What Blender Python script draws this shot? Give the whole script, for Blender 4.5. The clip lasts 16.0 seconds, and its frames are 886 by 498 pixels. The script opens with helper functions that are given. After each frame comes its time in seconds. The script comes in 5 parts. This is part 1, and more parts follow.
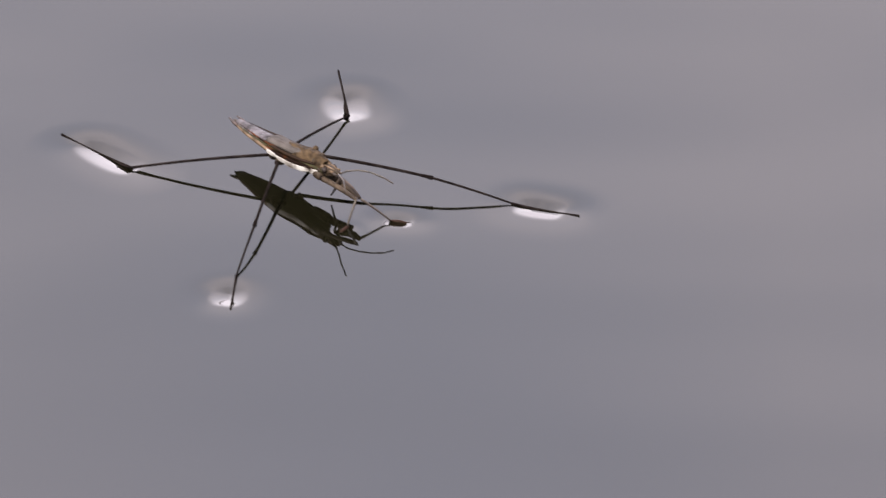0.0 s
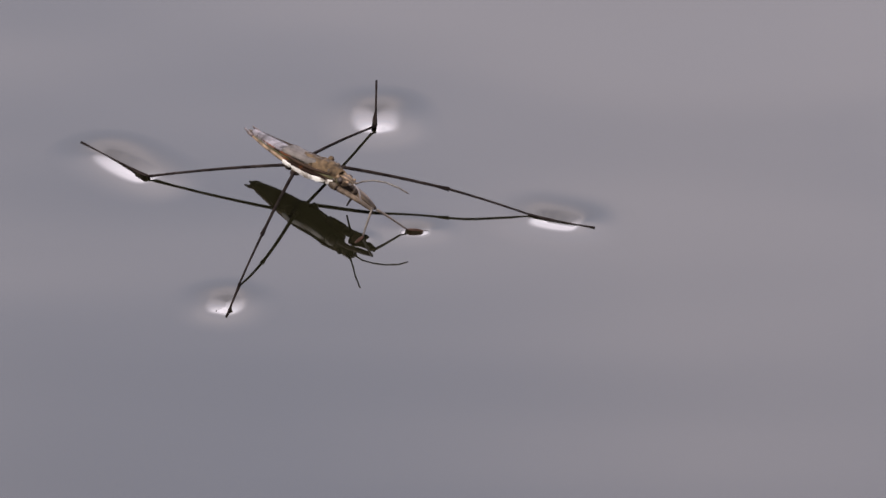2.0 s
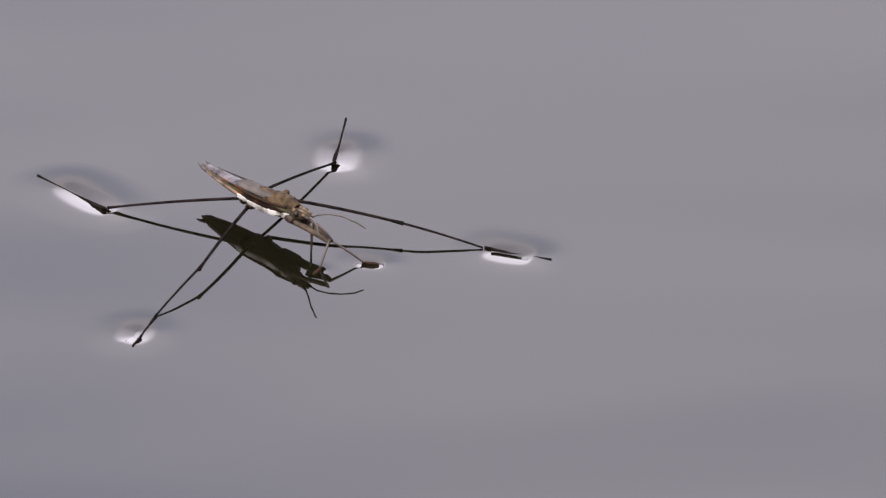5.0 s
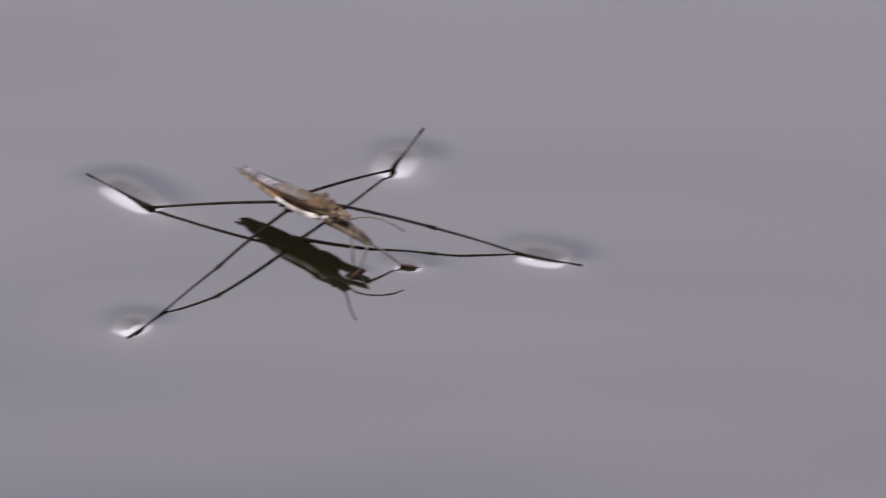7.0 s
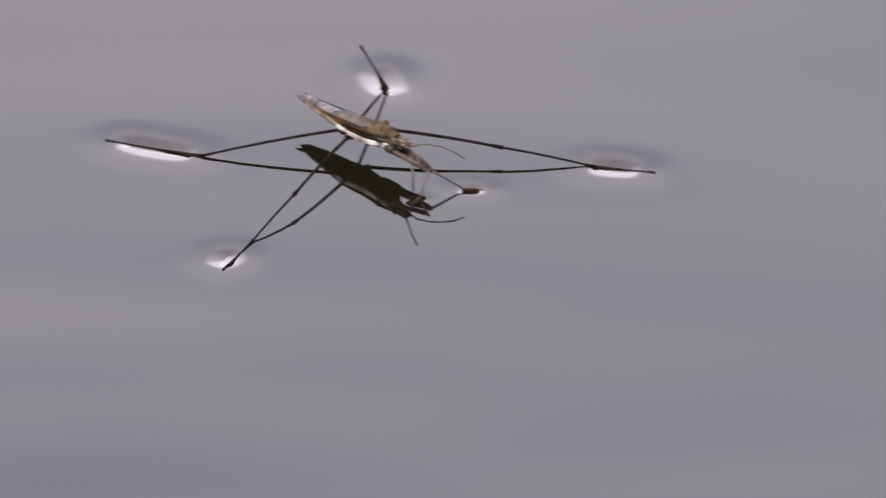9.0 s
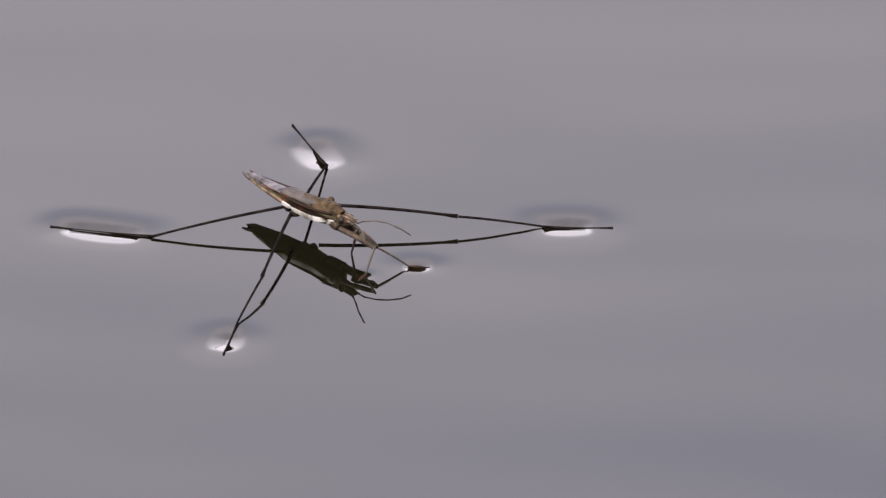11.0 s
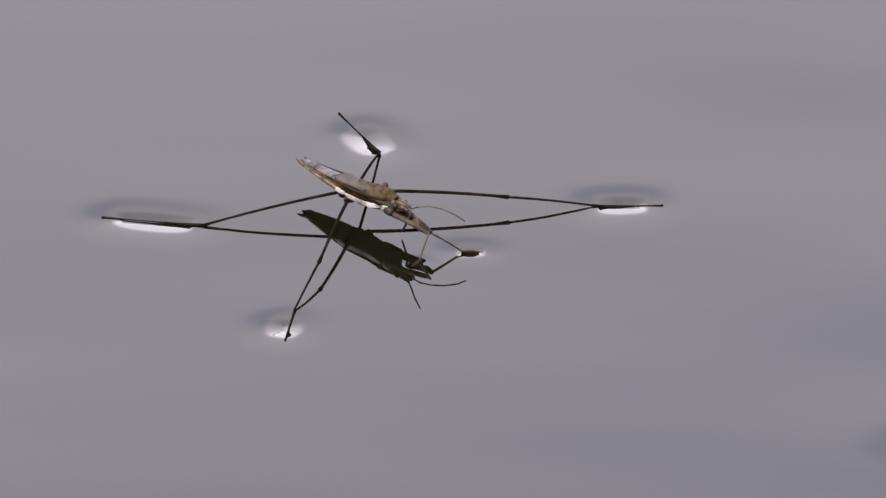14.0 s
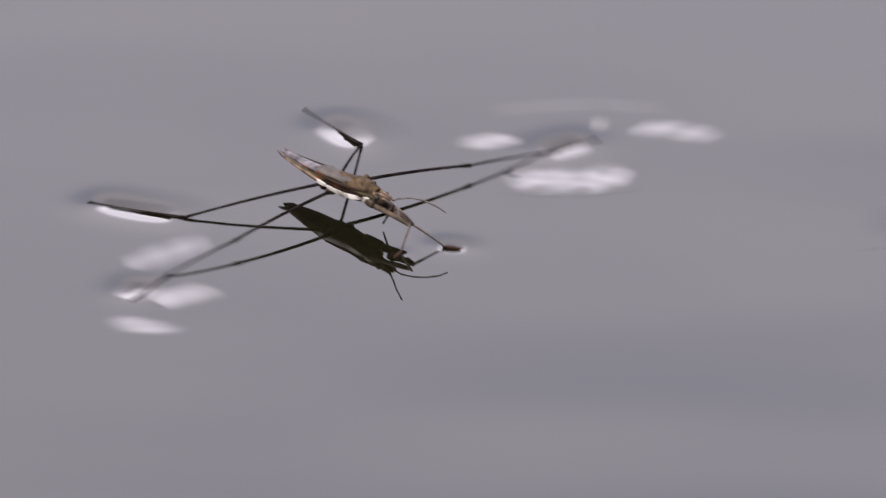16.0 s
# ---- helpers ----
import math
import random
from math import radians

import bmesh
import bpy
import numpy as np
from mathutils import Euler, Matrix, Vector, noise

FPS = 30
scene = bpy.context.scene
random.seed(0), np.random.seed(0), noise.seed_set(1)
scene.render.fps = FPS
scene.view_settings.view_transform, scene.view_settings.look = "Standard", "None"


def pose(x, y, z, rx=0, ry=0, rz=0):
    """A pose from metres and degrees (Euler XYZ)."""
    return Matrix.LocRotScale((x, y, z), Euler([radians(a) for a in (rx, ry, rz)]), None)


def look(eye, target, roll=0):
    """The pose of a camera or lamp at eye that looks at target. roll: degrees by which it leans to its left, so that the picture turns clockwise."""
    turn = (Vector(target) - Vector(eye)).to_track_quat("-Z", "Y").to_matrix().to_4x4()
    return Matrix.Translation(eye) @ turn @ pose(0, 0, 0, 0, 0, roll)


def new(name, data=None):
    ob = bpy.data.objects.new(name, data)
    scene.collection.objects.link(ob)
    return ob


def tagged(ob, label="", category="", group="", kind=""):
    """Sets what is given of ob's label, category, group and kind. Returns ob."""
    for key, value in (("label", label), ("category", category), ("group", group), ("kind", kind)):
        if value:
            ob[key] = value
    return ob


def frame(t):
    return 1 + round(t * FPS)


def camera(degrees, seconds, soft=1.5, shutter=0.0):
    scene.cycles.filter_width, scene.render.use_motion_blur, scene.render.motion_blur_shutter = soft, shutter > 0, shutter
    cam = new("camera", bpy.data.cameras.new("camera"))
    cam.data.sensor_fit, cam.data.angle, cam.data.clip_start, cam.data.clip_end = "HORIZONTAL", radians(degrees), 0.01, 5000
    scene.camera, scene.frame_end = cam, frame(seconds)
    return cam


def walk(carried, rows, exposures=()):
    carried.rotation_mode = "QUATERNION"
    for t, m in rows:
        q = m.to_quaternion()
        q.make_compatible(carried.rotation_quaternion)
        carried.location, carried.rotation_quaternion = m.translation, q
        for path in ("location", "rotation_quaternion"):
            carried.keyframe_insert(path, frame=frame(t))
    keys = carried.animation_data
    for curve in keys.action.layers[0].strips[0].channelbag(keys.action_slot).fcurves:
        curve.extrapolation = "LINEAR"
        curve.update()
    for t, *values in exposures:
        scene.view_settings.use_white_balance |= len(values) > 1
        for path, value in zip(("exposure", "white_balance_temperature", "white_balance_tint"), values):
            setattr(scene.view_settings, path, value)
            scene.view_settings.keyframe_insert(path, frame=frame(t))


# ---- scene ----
cam = camera(2.495, 16.0, soft=1.35, shutter=0.9)
walk(cam, [(0, look((0, -1.0739, 0.5354), (0.00914, -0.00921, 0))), (0.5, look((0, -1.0741, 0.5352), (0.01004, -0.01069, 0))), 
         (1, look((0, -1.0742, 0.5349), (0.00938, -0.01125, 0))), (1.5, look((0, -1.0743, 0.5346), (0.00812, -0.01, 0))), 
         (2, look((0, -1.0745, 0.5344), (0.00824, -0.00786, 0))), (2.5, look((0, -1.0746, 0.5341), (0.00922, -0.00675, 0))), 
         (3, look((0, -1.0747, 0.5338), (0.00977, -0.00642, 0))), (3.5, look((0, -1.0749, 0.5336), (0.01028, -0.00678, 0))), 
         (3.7, look((0, -1.0753, 0.5327), (0.01059, -0.00623, 0))), (5.8, look((0, -1.0799, 0.5232), (0.01096, -0.00491, 0))), 
         (6, look((0, -1.0804, 0.5223), (0.0106, -0.0055, 0))), (6.5, look((0, -1.0806, 0.5217), (0.01203, -0.00414, 0))), 
         (7, look((0, -1.0809, 0.5212), (0.00869, -0.00268, 0))), (7.5, look((0, -1.0812, 0.5207), (0.00492, -0.00381, 0))), 
         (8, look((0, -1.0814, 0.5201), (0.00334, -0.00345, 0))), (8.5, look((0, -1.0817, 0.5196), (0.00313, -0.00557, 0))), 
         (9, look((0, -1.0819, 0.519), (0.00508, -0.01246, 0))), (9.5, look((0, -1.0822, 0.5185), (0.00817, -0.011, 0))), 
         (9.7, look((0, -1.0827, 0.5174), (0.00874, -0.00895, 0))), (11.8, look((0, -1.088, 0.5063), (0.00754, -0.00358, 0))), 
         (12, look((0, -1.0885, 0.5052), (0.00736, -0.00347, 0))), (12.5, look((0, -1.0887, 0.5048), (0.00724, 0.00161, 0))), 
         (13, look((0, -1.0889, 0.5043), (0.00595, -0.00056, 0))), (13.5, look((0, -1.0891, 0.5038), (0.00512, -0.00286, 0))), 
         (14, look((0, -1.0893, 0.5033), (0.00507, -0.00407, 0))), (14.5, look((0, -1.0896, 0.5029), (0.00552, -0.00493, 0))), 
         (15, look((0, -1.0898, 0.5024), (0.00607, -0.00567, 0))), (15.5, look((0, -1.09, 0.5019), (0.00648, -0.00593, 0))), 
         (15.7, look((0, -1.0901, 0.5017), (0.00653, -0.00593, 0))), (15.8, look((0, -1.0901, 0.5016), (0.00653, -0.00593, 0))), 
         (15.9, look((0, -1.0902, 0.5015), (0.00653, -0.00593, 0))), (16, look((0, -1.0902, 0.5014), (0.00653, -0.00593, 0)))], exposures=[(0, 3.00, 6830, 10), (3.7, 2.93, 6720, 10), (7.5, 2.86, 6610, 10), (9.7, 2.94, 6740, 10), (11.8, 2.81, 6760, 10), (16, 2.80, 6650, 10)])

# ---- sky and sun ----
SUN_ELEVATION, SUN_AZIMUTH = 50.0, 224.0          # degrees; azimuth clockwise from +y, behind the camera
world = bpy.data.worlds.new("sky")
scene.world = world
world.use_nodes = True
wn, wl = world.node_tree.nodes, world.node_tree.links
wn.clear()
sky = wn.new("ShaderNodeTexSky")
sky.sky_type, sky.sun_disc = "NISHITA", False
sky.sun_elevation, sky.sun_rotation = radians(SUN_ELEVATION), radians(SUN_AZIMUTH)
sky.dust_density, sky.ozone_density = 2.0, 1.5
coord = wn.new("ShaderNodeTexCoord")
clouds = wn.new("ShaderNodeTexNoise")
clouds.inputs["Scale"].default_value, clouds.inputs["Detail"].default_value = 14.0, 2.5
cover = wn.new("ShaderNodeValToRGB")
cover.color_ramp.elements[0].position, cover.color_ramp.elements[1].position = 0.38, 0.56
cover.color_ramp.elements[0].color = (0.86, 0.86, 0.86, 1)
mix = wn.new("ShaderNodeMix")
mix.data_type = "RGBA"
back = wn.new("ShaderNodeBackground")
back.inputs["Strength"].default_value = 0.1
out = wn.new("ShaderNodeOutputWorld")
shift = wn.new("ShaderNodeMapping")
shift.inputs["Location"].default_value = (0.35, 0.0, 0.1)
wl.new(coord.outputs["Generated"], shift.inputs["Vector"])
wl.new(shift.outputs["Vector"], clouds.inputs["Vector"])
wl.new(clouds.outputs["Fac"], cover.inputs["Fac"])
# a thin, bluer spot in the cloud, mirrored by the water
away = wn.new("ShaderNodeVectorMath")
away.operation = "DISTANCE"
away.inputs[1].default_value = (0.0, math.cos(radians(28.0)), math.sin(radians(28.0)))
thin = wn.new("ShaderNodeMapRange")
thin.interpolation_type = "SMOOTHSTEP"
thin.inputs["From Min"].default_value, thin.inputs["From Max"].default_value = 0.010, 0.075
thin.inputs["To Min"].default_value, thin.inputs["To Max"].default_value = 0.60, 1.0
veil = wn.new("ShaderNodeMath")
veil.operation = "MULTIPLY"
# an overcast sky is brighter towards the zenith
split = wn.new("ShaderNodeSeparateXYZ")
rise = wn.new("ShaderNodeMapRange")
rise.inputs["From Min"].default_value, rise.inputs["From Max"].default_value = 0.45, 0.90
rise.inputs["To Min"].default_value, rise.inputs["To Max"].default_value = 1.0, 1.25
bright = wn.new("ShaderNodeMix")
bright.data_type, bright.blend_type = "RGBA", "MULTIPLY"
bright.inputs["Factor"].default_value = 1.0
bright.inputs["A"].default_value = (4.86, 4.53, 5.20, 1)      # thin grey cloud
wl.new(coord.outputs["Generated"], away.inputs[0])
wl.new(away.outputs["Value"], thin.inputs["Value"])
wl.new(cover.outputs["Color"], veil.inputs[0])
wl.new(thin.outputs["Result"], veil.inputs[1])
wl.new(veil.outputs["Value"], mix.inputs["Factor"])
wl.new(coord.outputs["Generated"], split.inputs["Vector"])
wl.new(split.outputs["Z"], rise.inputs["Value"])
wl.new(rise.outputs["Result"], bright.inputs["B"])
wl.new(bright.outputs["Result"], mix.inputs["B"])
wl.new(sky.outputs["Color"], mix.inputs["A"])
wl.new(mix.outputs["Result"], back.inputs["Color"])
wl.new(back.outputs["Background"], out.inputs["Surface"])

sun = new("sun", bpy.data.lights.new("sun", "SUN"))
sun.data.energy, sun.data.angle, sun.data.color = 1.9, radians(0.8), (1.0, 0.93, 0.82)
se, sa = radians(SUN_ELEVATION), radians(SUN_AZIMUTH)
sun.matrix_world = look((math.sin(sa) * math.cos(se) * 5, math.cos(sa) * math.cos(se) * 5, math.sin(se) * 5), (0, 0, 0))

MM = 0.001


# ---- materials ----
def material(name):
    m = bpy.data.materials.new(name)
    m.use_nodes = True
    return m, m.node_tree.nodes, m.node_tree.links, m.node_tree.nodes["Principled BSDF"]


def mottled(name, dark, light, scale, rough=0.5, spread=(0.35, 0.65), bump=0.3, fine=6.0, sheen=0.0, dots=None, gloss=0.2):
    """A surface with mottling at two scales; scale is in features a metre."""
    m, n, l, p = material(name)
    tc = n.new("ShaderNodeTexCoord")
    big = n.new("ShaderNodeTexNoise")
    big.inputs["Scale"].default_value, big.inputs["Detail"].default_value = scale, 6.0
    ramp = n.new("ShaderNodeValToRGB")
    ramp.color_ramp.elements[0].position, ramp.color_ramp.elements[1].position = spread
    ramp.color_ramp.elements[0].color, ramp.color_ramp.elements[1].color = (*dark, 1), (*light, 1)
    small = n.new("ShaderNodeTexNoise")
    small.inputs["Scale"].default_value, small.inputs["Detail"].default_value = scale * fine, 3.0
    bm_ = n.new("ShaderNodeBump")
    bm_.inputs["Strength"].default_value, bm_.inputs["Distance"].default_value = bump, 0.03 * MM
    l.new(tc.outputs["Object"], big.inputs["Vector"])
    l.new(tc.outputs["Object"], small.inputs["Vector"])
    l.new(big.outputs["Fac"], ramp.inputs["Fac"])
    colour = ramp.outputs["Color"]
    if dots:
        cut = n.new("ShaderNodeValToRGB")
        cut.color_ramp.elements[0].position, cut.color_ramp.elements[1].position = 0.52, 0.62
        over = n.new("ShaderNodeMix")
        over.data_type = "RGBA"
        over.inputs["B"].default_value = (*dots, 1)
        l.new(small.outputs["Fac"], cut.inputs["Fac"])
        l.new(cut.outputs["Color"], over.inputs["Factor"])
        l.new(colour, over.inputs["A"])
        colour = over.outputs["Result"]
    l.new(colour, p.inputs["Base Color"])
    l.new(small.outputs["Fac"], bm_.inputs["Height"])
    l.new(bm_.outputs["Normal"], p.inputs["Normal"])
    p.inputs["Roughness"].default_value = rough
    p.inputs["Specular IOR Level"].default_value = gloss
    if sheen:
        p.inputs["Sheen Weight"].default_value = sheen
    return m


def water_material(sheet):
    m, n, l, p = material("pond_water")
    p.inputs["Base Color"].default_value = (0.0020, 0.0019, 0.0010, 1)
    p.inputs["Roughness"].default_value = 0.0
    p.inputs["IOR"].default_value = 1.333
    place = n.new("ShaderNodeTexCoord")
    place.object = sheet
    stretch = n.new("ShaderNodeMapping")
    stretch.inputs["Scale"].default_value = (0.45, 0.85, 1.0)
    swell = n.new("ShaderNodeTexNoise")
    swell.inputs["Scale"].default_value, swell.inputs["Detail"].default_value = 46.0, 1.0
    bump = n.new("ShaderNodeBump")
    bump.inputs["Strength"].default_value, bump.inputs["Distance"].default_value = 1.0, MM
    # a long low wave, some 23 cm from crest to crest, under the short swell
    along = n.new("ShaderNodeVectorMath")
    along.operation = "DOT_PRODUCT"
    along.inputs[1].default_value = (26.6, 4.0, 0.0)
    phase = n.new("ShaderNodeMath")
    phase.inputs[1].default_value = 1.3
    crest = n.new("ShaderNodeMath")
    crest.operation = "SINE"
    long_wave = n.new("ShaderNodeMath")
    long_wave.operation = "MULTIPLY"
    long_wave.inputs[1].default_value = 1.0
    height = n.new("ShaderNodeMath")
    height.operation = "MULTIPLY_ADD"
    height.inputs[1].default_value = 0.18
    l.new(place.outputs["Object"], along.inputs[0])
    l.new(along.outputs["Value"], phase.inputs[0])
    l.new(phase.outputs[0], crest.inputs[0])
    l.new(crest.outputs[0], long_wave.inputs[0])
    l.new(place.outputs["Object"], stretch.inputs["Vector"])
    l.new(stretch.outputs["Vector"], swell.inputs["Vector"])
    l.new(swell.outputs["Fac"], height.inputs[0])
    l.new(long_wave.outputs[0], height.inputs[2])
    l.new(height.outputs[0], bump.inputs["Height"])
    l.new(bump.outputs["Normal"], p.inputs["Normal"])
    return m


CUTICLE = mottled("brown_cuticle", (0.006, 0.004, 0.0025), (0.015, 0.0105, 0.007), 2600, 0.5, (0.36, 0.64), 0.6, dots=(0.026, 0.019, 0.014), gloss=0.06)
PRONOTUM = mottled("bronze_brown_pronotum", (0.005, 0.0033, 0.002), (0.036, 0.0245, 0.0145), 2200, 0.6, (0.34, 0.68), 0.9, 4.0, gloss=0.02)
RUST = mottled("rust_red_margin", (0.003, 0.0014, 0.0008), (0.036, 0.0115, 0.0036), 1300, 0.5, (0.50, 0.68), 0.5, gloss=0.02)
TAN = mottled("tan_margin", (0.018, 0.012, 0.007), (0.070, 0.048, 0.032), 1700, 0.5, (0.34, 0.60), 0.5, gloss=0.06)
SILVER = mottled("silver_hair", (0.020, 0.014, 0.010), (0.150, 0.146, 0.142), 900, 0.7, (0.37, 0.50), 0.9, sheen=0.1)
# the silvery belly's shade is put into this dark olive colour
BELLY = mottled("shaded_belly", (0.005, 0.0045, 0.002), (0.022, 0.020, 0.010), 700, 0.6, gloss=0.05)
MEMBRANE = mottled("smoky_wing_membrane", (0.017, 0.0151, 0.0144), (0.042, 0.0374, 0.0357), 1500, 0.6, (0.30, 0.70), 0.6, gloss=0.03)
VEIN = mottled("dark_wing_vein", (0.006, 0.004, 0.003), (0.010, 0.006, 0.004), 1500, 0.6, gloss=0.02)
PALE = mottled("pale_silvery_abdomen", (0.010, 0.0082, 0.0088), (0.049, 0.0445, 0.051), 1300, 0.45, (0.36, 0.66), 0.7, gloss=0.12)
LEG = mottled("dark_brown_leg", (0.0021, 0.0016, 0.0016), (0.0066, 0.0052, 0.0049), 1400, 0.75, gloss=0.0)
PAD = mottled("red_brown_foot_pad", (0.004, 0.0018, 0.0011), (0.0155, 0.0064, 0.0034), 1800, 0.6, gloss=0.05)
FORELEG = mottled("amber_brown_foreleg", (0.005, 0.0035, 0.0025), (0.020, 0.014, 0.010), 1800, 0.45)
SPINE = mottled("mauve_brown_spine", (0.006, 0.004, 0.0035), (0.024, 0.016, 0.015), 2200, 0.5)
FEMUR = mottled("pale_tan_thigh", (0.005, 0.0035, 0.0025), (0.029, 0.021, 0.015), 1700, 0.5, (0.34, 0.62), 0.5, gloss=0.06)
EYE = mottled("glossy_eye", (0.002, 0.0014, 0.0012), (0.008, 0.005, 0.004), 2500, 0.5, bump=0.5, gloss=0.1)


# ---- mesh helpers ----
def part(name, bm, mat, parent=None, label=""):
    """One mesh object from a bmesh, under its thing or part."""
    me = bpy.data.meshes.new(name)
    bmesh.ops.recalc_face_normals(bm, faces=bm.faces)
    bm.to_mesh(me)
    bm.free()
    for f in me.polygons:
        f.use_smooth = True
    me.materials.append(mat)
    ob = new(name, me)
    ob.parent = parent
    return tagged(ob, label)


def skin(bm, rings, caps=True):
    made = [[bm.verts.new(p) for p in ring] for ring in rings]
    n = len(made[0])
    for a, b in zip(made, made[1:]):
        for i in range(n):
            bm.faces.new((a[i], a[(i + 1) % n], b[(i + 1) % n], b[i]))
    if caps:
        bm.faces.new(made[0])
        bm.faces.new(made[-1])
    return made


def tube(points, radii, sides=10, flat=1.0):
    """A round bar along points, in millimetres, with a radius at each point."""
    bm = bmesh.new()
    pts = [Vector(p) for p in points]
    rings = []
    for i, p in enumerate(pts):
        way = (pts[min(i + 1, len(pts) - 1)] - pts[max(i - 1, 0)]).normalized()
        side = Vector((0, 0, 1)).cross(way)
        side = side.normalized() if side.length > 1e-4 else Vector((0, 1, 0))
        up = way.cross(side)
        rings.append([(p + radii[i] * (math.cos(a) * side + flat * math.sin(a) * up)) * MM
                      for a in (math.tau * k / sides for k in range(sides))])
    skin(bm, rings)
    return bm


# the insect's body leans to one side, with its head up
LEAN = pose(-0.05, 0.20, 1.82, 0, 0, -11.5) @ pose(0, 0, 0, 0, -3.5, 0) @ pose(0, 0, 0, -6, 0, 0)


def on_body(p):
    """From the body's own straight space (mm) to the insect's, with head and tail raised a little."""
    x = p[0] * (1.03 if p[0] < 0 else 1.0)
    # the near flank of the thorax slopes outwards and down
    front = min(1.0, max(0.0, (x + 0.2) / 1.6)) * max(0.0, -p[1])
    q = LEAN @ Vector((x, 0.79 * p[1] + 0.12 * front, p[2] * (0.75 if p[2] < 0 else 1.08) - 0.20 * front))
    return q + Vector((0, 0, (0.0100 if x < 0 else 0.0125) * x * x))



def hull(sections, arc=(0, 360), sides=22, close=True, jitter=0.0, thick=0.0, flat=0.9, arcs=None):
    """A lofted shell along the body. sections: x, half-width, top, bottom, sideways shift (mm, in the body's space).
    arc: the stretch of the cross-section, degrees from the left edge over the top."""
    bm = bmesh.new()
    rings = []
    full = arc[1] - arc[0] >= 360
    count = sides if full else sides + 1
    for row, (x, w, top, bottom, dy) in enumerate(sections):
        mid = 0.0
        ring = []
        if arcs:
            arc = arcs[row]
        for k in range(count):
            a = radians(arc[0] + (arc[1] - arc[0]) * k / sides)
            y, z = math.cos(a), math.sin(a)
            y = math.copysign(abs(y) ** 0.85, y)
            z = mid + (top if z > 0 else -bottom) * abs(z) ** flat
            p = Vector((x, dy + w * y, z))
            p += jitter * noise.noise_vector(p * 2.3)
            ring.append(on_body(p) * MM)
        rings.append(ring)
    if full:
        skin(bm, rings, close)
    else:
        made = [[bm.verts.new(p) for p in ring] for ring in rings]
        for a, b in zip(made, made[1:]):
            for i in range(count - 1):
                bm.faces.new((a[i], a[i + 1], b[i + 1], b[i]))
        if thick:
            bmesh.ops.recalc_face_normals(bm, faces=bm.faces)
            bmesh.ops.solidify(bm, geom=bm.faces[:], thickness=-thick * MM)
    return bm


# ---- water ----
def water_sheet():
    bm = bmesh.new()
    rings = []
    for r in (0.0, 0.05, 0.2, 1, 5, 25, 125, 600, 2500):
        rings.append([bm.verts.new((r * math.cos(math.tau * k / 48), r * math.sin(math.tau * k / 48), 0)) for k in range(48)] if r else [bm.verts.new((0, 0, 0))])
    for k in range(48):
        bm.faces.new((rings[0][0], rings[1][k], rings[1][(k + 1) % 48]))
    for a, b in zip(rings[1:], rings[2:]):
        for k in range(48):
            bm.faces.new((a[k], b[k], b[(k + 1) % 48], a[(k + 1) % 48]))
    me = bpy.data.meshes.new("water")
    bm.to_mesh(me)
    bm.free()
    return tagged(new("water", me), "still dark pond water mirroring a grey cloudy sky", "water", kind="structure")


# the gentle swell belongs to the sheet and drifts with it
water = water_sheet()
WATER = water_material(water)
water.data.materials.append(WATER)


def dimple(half, core, width, halo, spread, label, camera_way, near_tilt=0.08, squeeze=0.5, rise=0.13, calm=0.05):
    """A hollow that a foot presses into the water's skin. The mesh is nearly flat: its normals give the meniscus, steep
    close to the foot's line, then a wide gentle slope.
    half: half the length of that line; width, spread: how far the steep and the gentle slope reach (mm).
    camera_way: degrees from the line, roughly towards the camera. Steep normals turn away from it by near_tilt: the
    near flank mirrors brighter, the far one less dark."""
    bm = bmesh.new()
    reach = 2.3 * spread
    ds = [0.0] + [reach * (i / 64) ** 1.5 for i in range(1, 65)]
    around, verts, normals = 72, [], []
    # set roughly towards the camera: tilted normals make the near flank mirror bright
    toward = Vector((math.cos(radians(camera_way)), math.sin(radians(camera_way)), 0))
    for d in ds:
        ring = []
        for k in range(around):
            a = math.tau * k / around
            c, s = math.cos(a), math.sin(a)
            # a stadium: half circles at both ends of the line
            base = half * math.tanh(c * 3.0)
            out_ = Vector((c, s, 0))
            fade = 1 - min(1, max(0, (d - 0.45 * reach) / (0.55 * reach)))
            fade = fade * fade * (3 - 2 * fade)
            lift = rise * (1 - math.exp(-(d * s / 0.4) ** 2)) * math.exp(-(d / 1.1) ** 2)
            # the rim is a little uneven
            near_ = width * (1 - squeeze * c * c) * (1 + 0.10 * noise.noise(Vector((1.6 * c, 1.6 * s, 5 * half))))
            far_ = spread * (1 + 0.15 * noise.noise(Vector((1.3 * c, 1.3 * s, 9 + half))))
            side = math.cos(a - radians(camera_way))
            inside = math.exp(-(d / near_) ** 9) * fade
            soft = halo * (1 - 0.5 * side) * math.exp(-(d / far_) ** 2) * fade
            steep = (core * inside + soft) * min(1, d / calm)
            ring.append(bm.verts.new(((base + d * c) * MM, d * s * MM, (0.040 * fade - 0.025 + lift) * MM)))
            normals.append((-steep * out_ - near_tilt * inside * toward + Vector((0, 0, 1))).normalized())
        verts.append(ring)
    for a, b in zip(verts, verts[1:]):
        for k in range(around):
            bm.faces.new((a[k], b[k], b[(k + 1) % around], a[(k + 1) % around]))
    me = bpy.data.meshes.new("water_dimple")
    bm.to_mesh(me)
    bm.free()
    for f in me.polygons:
        f.use_smooth = True
    me.normals_split_custom_set_from_vertices([tuple(v) for v in normals])
    me.materials.append(WATER)
    return tagged(new("water_dimple", me), label, "water dimple", group="dimples under the feet")


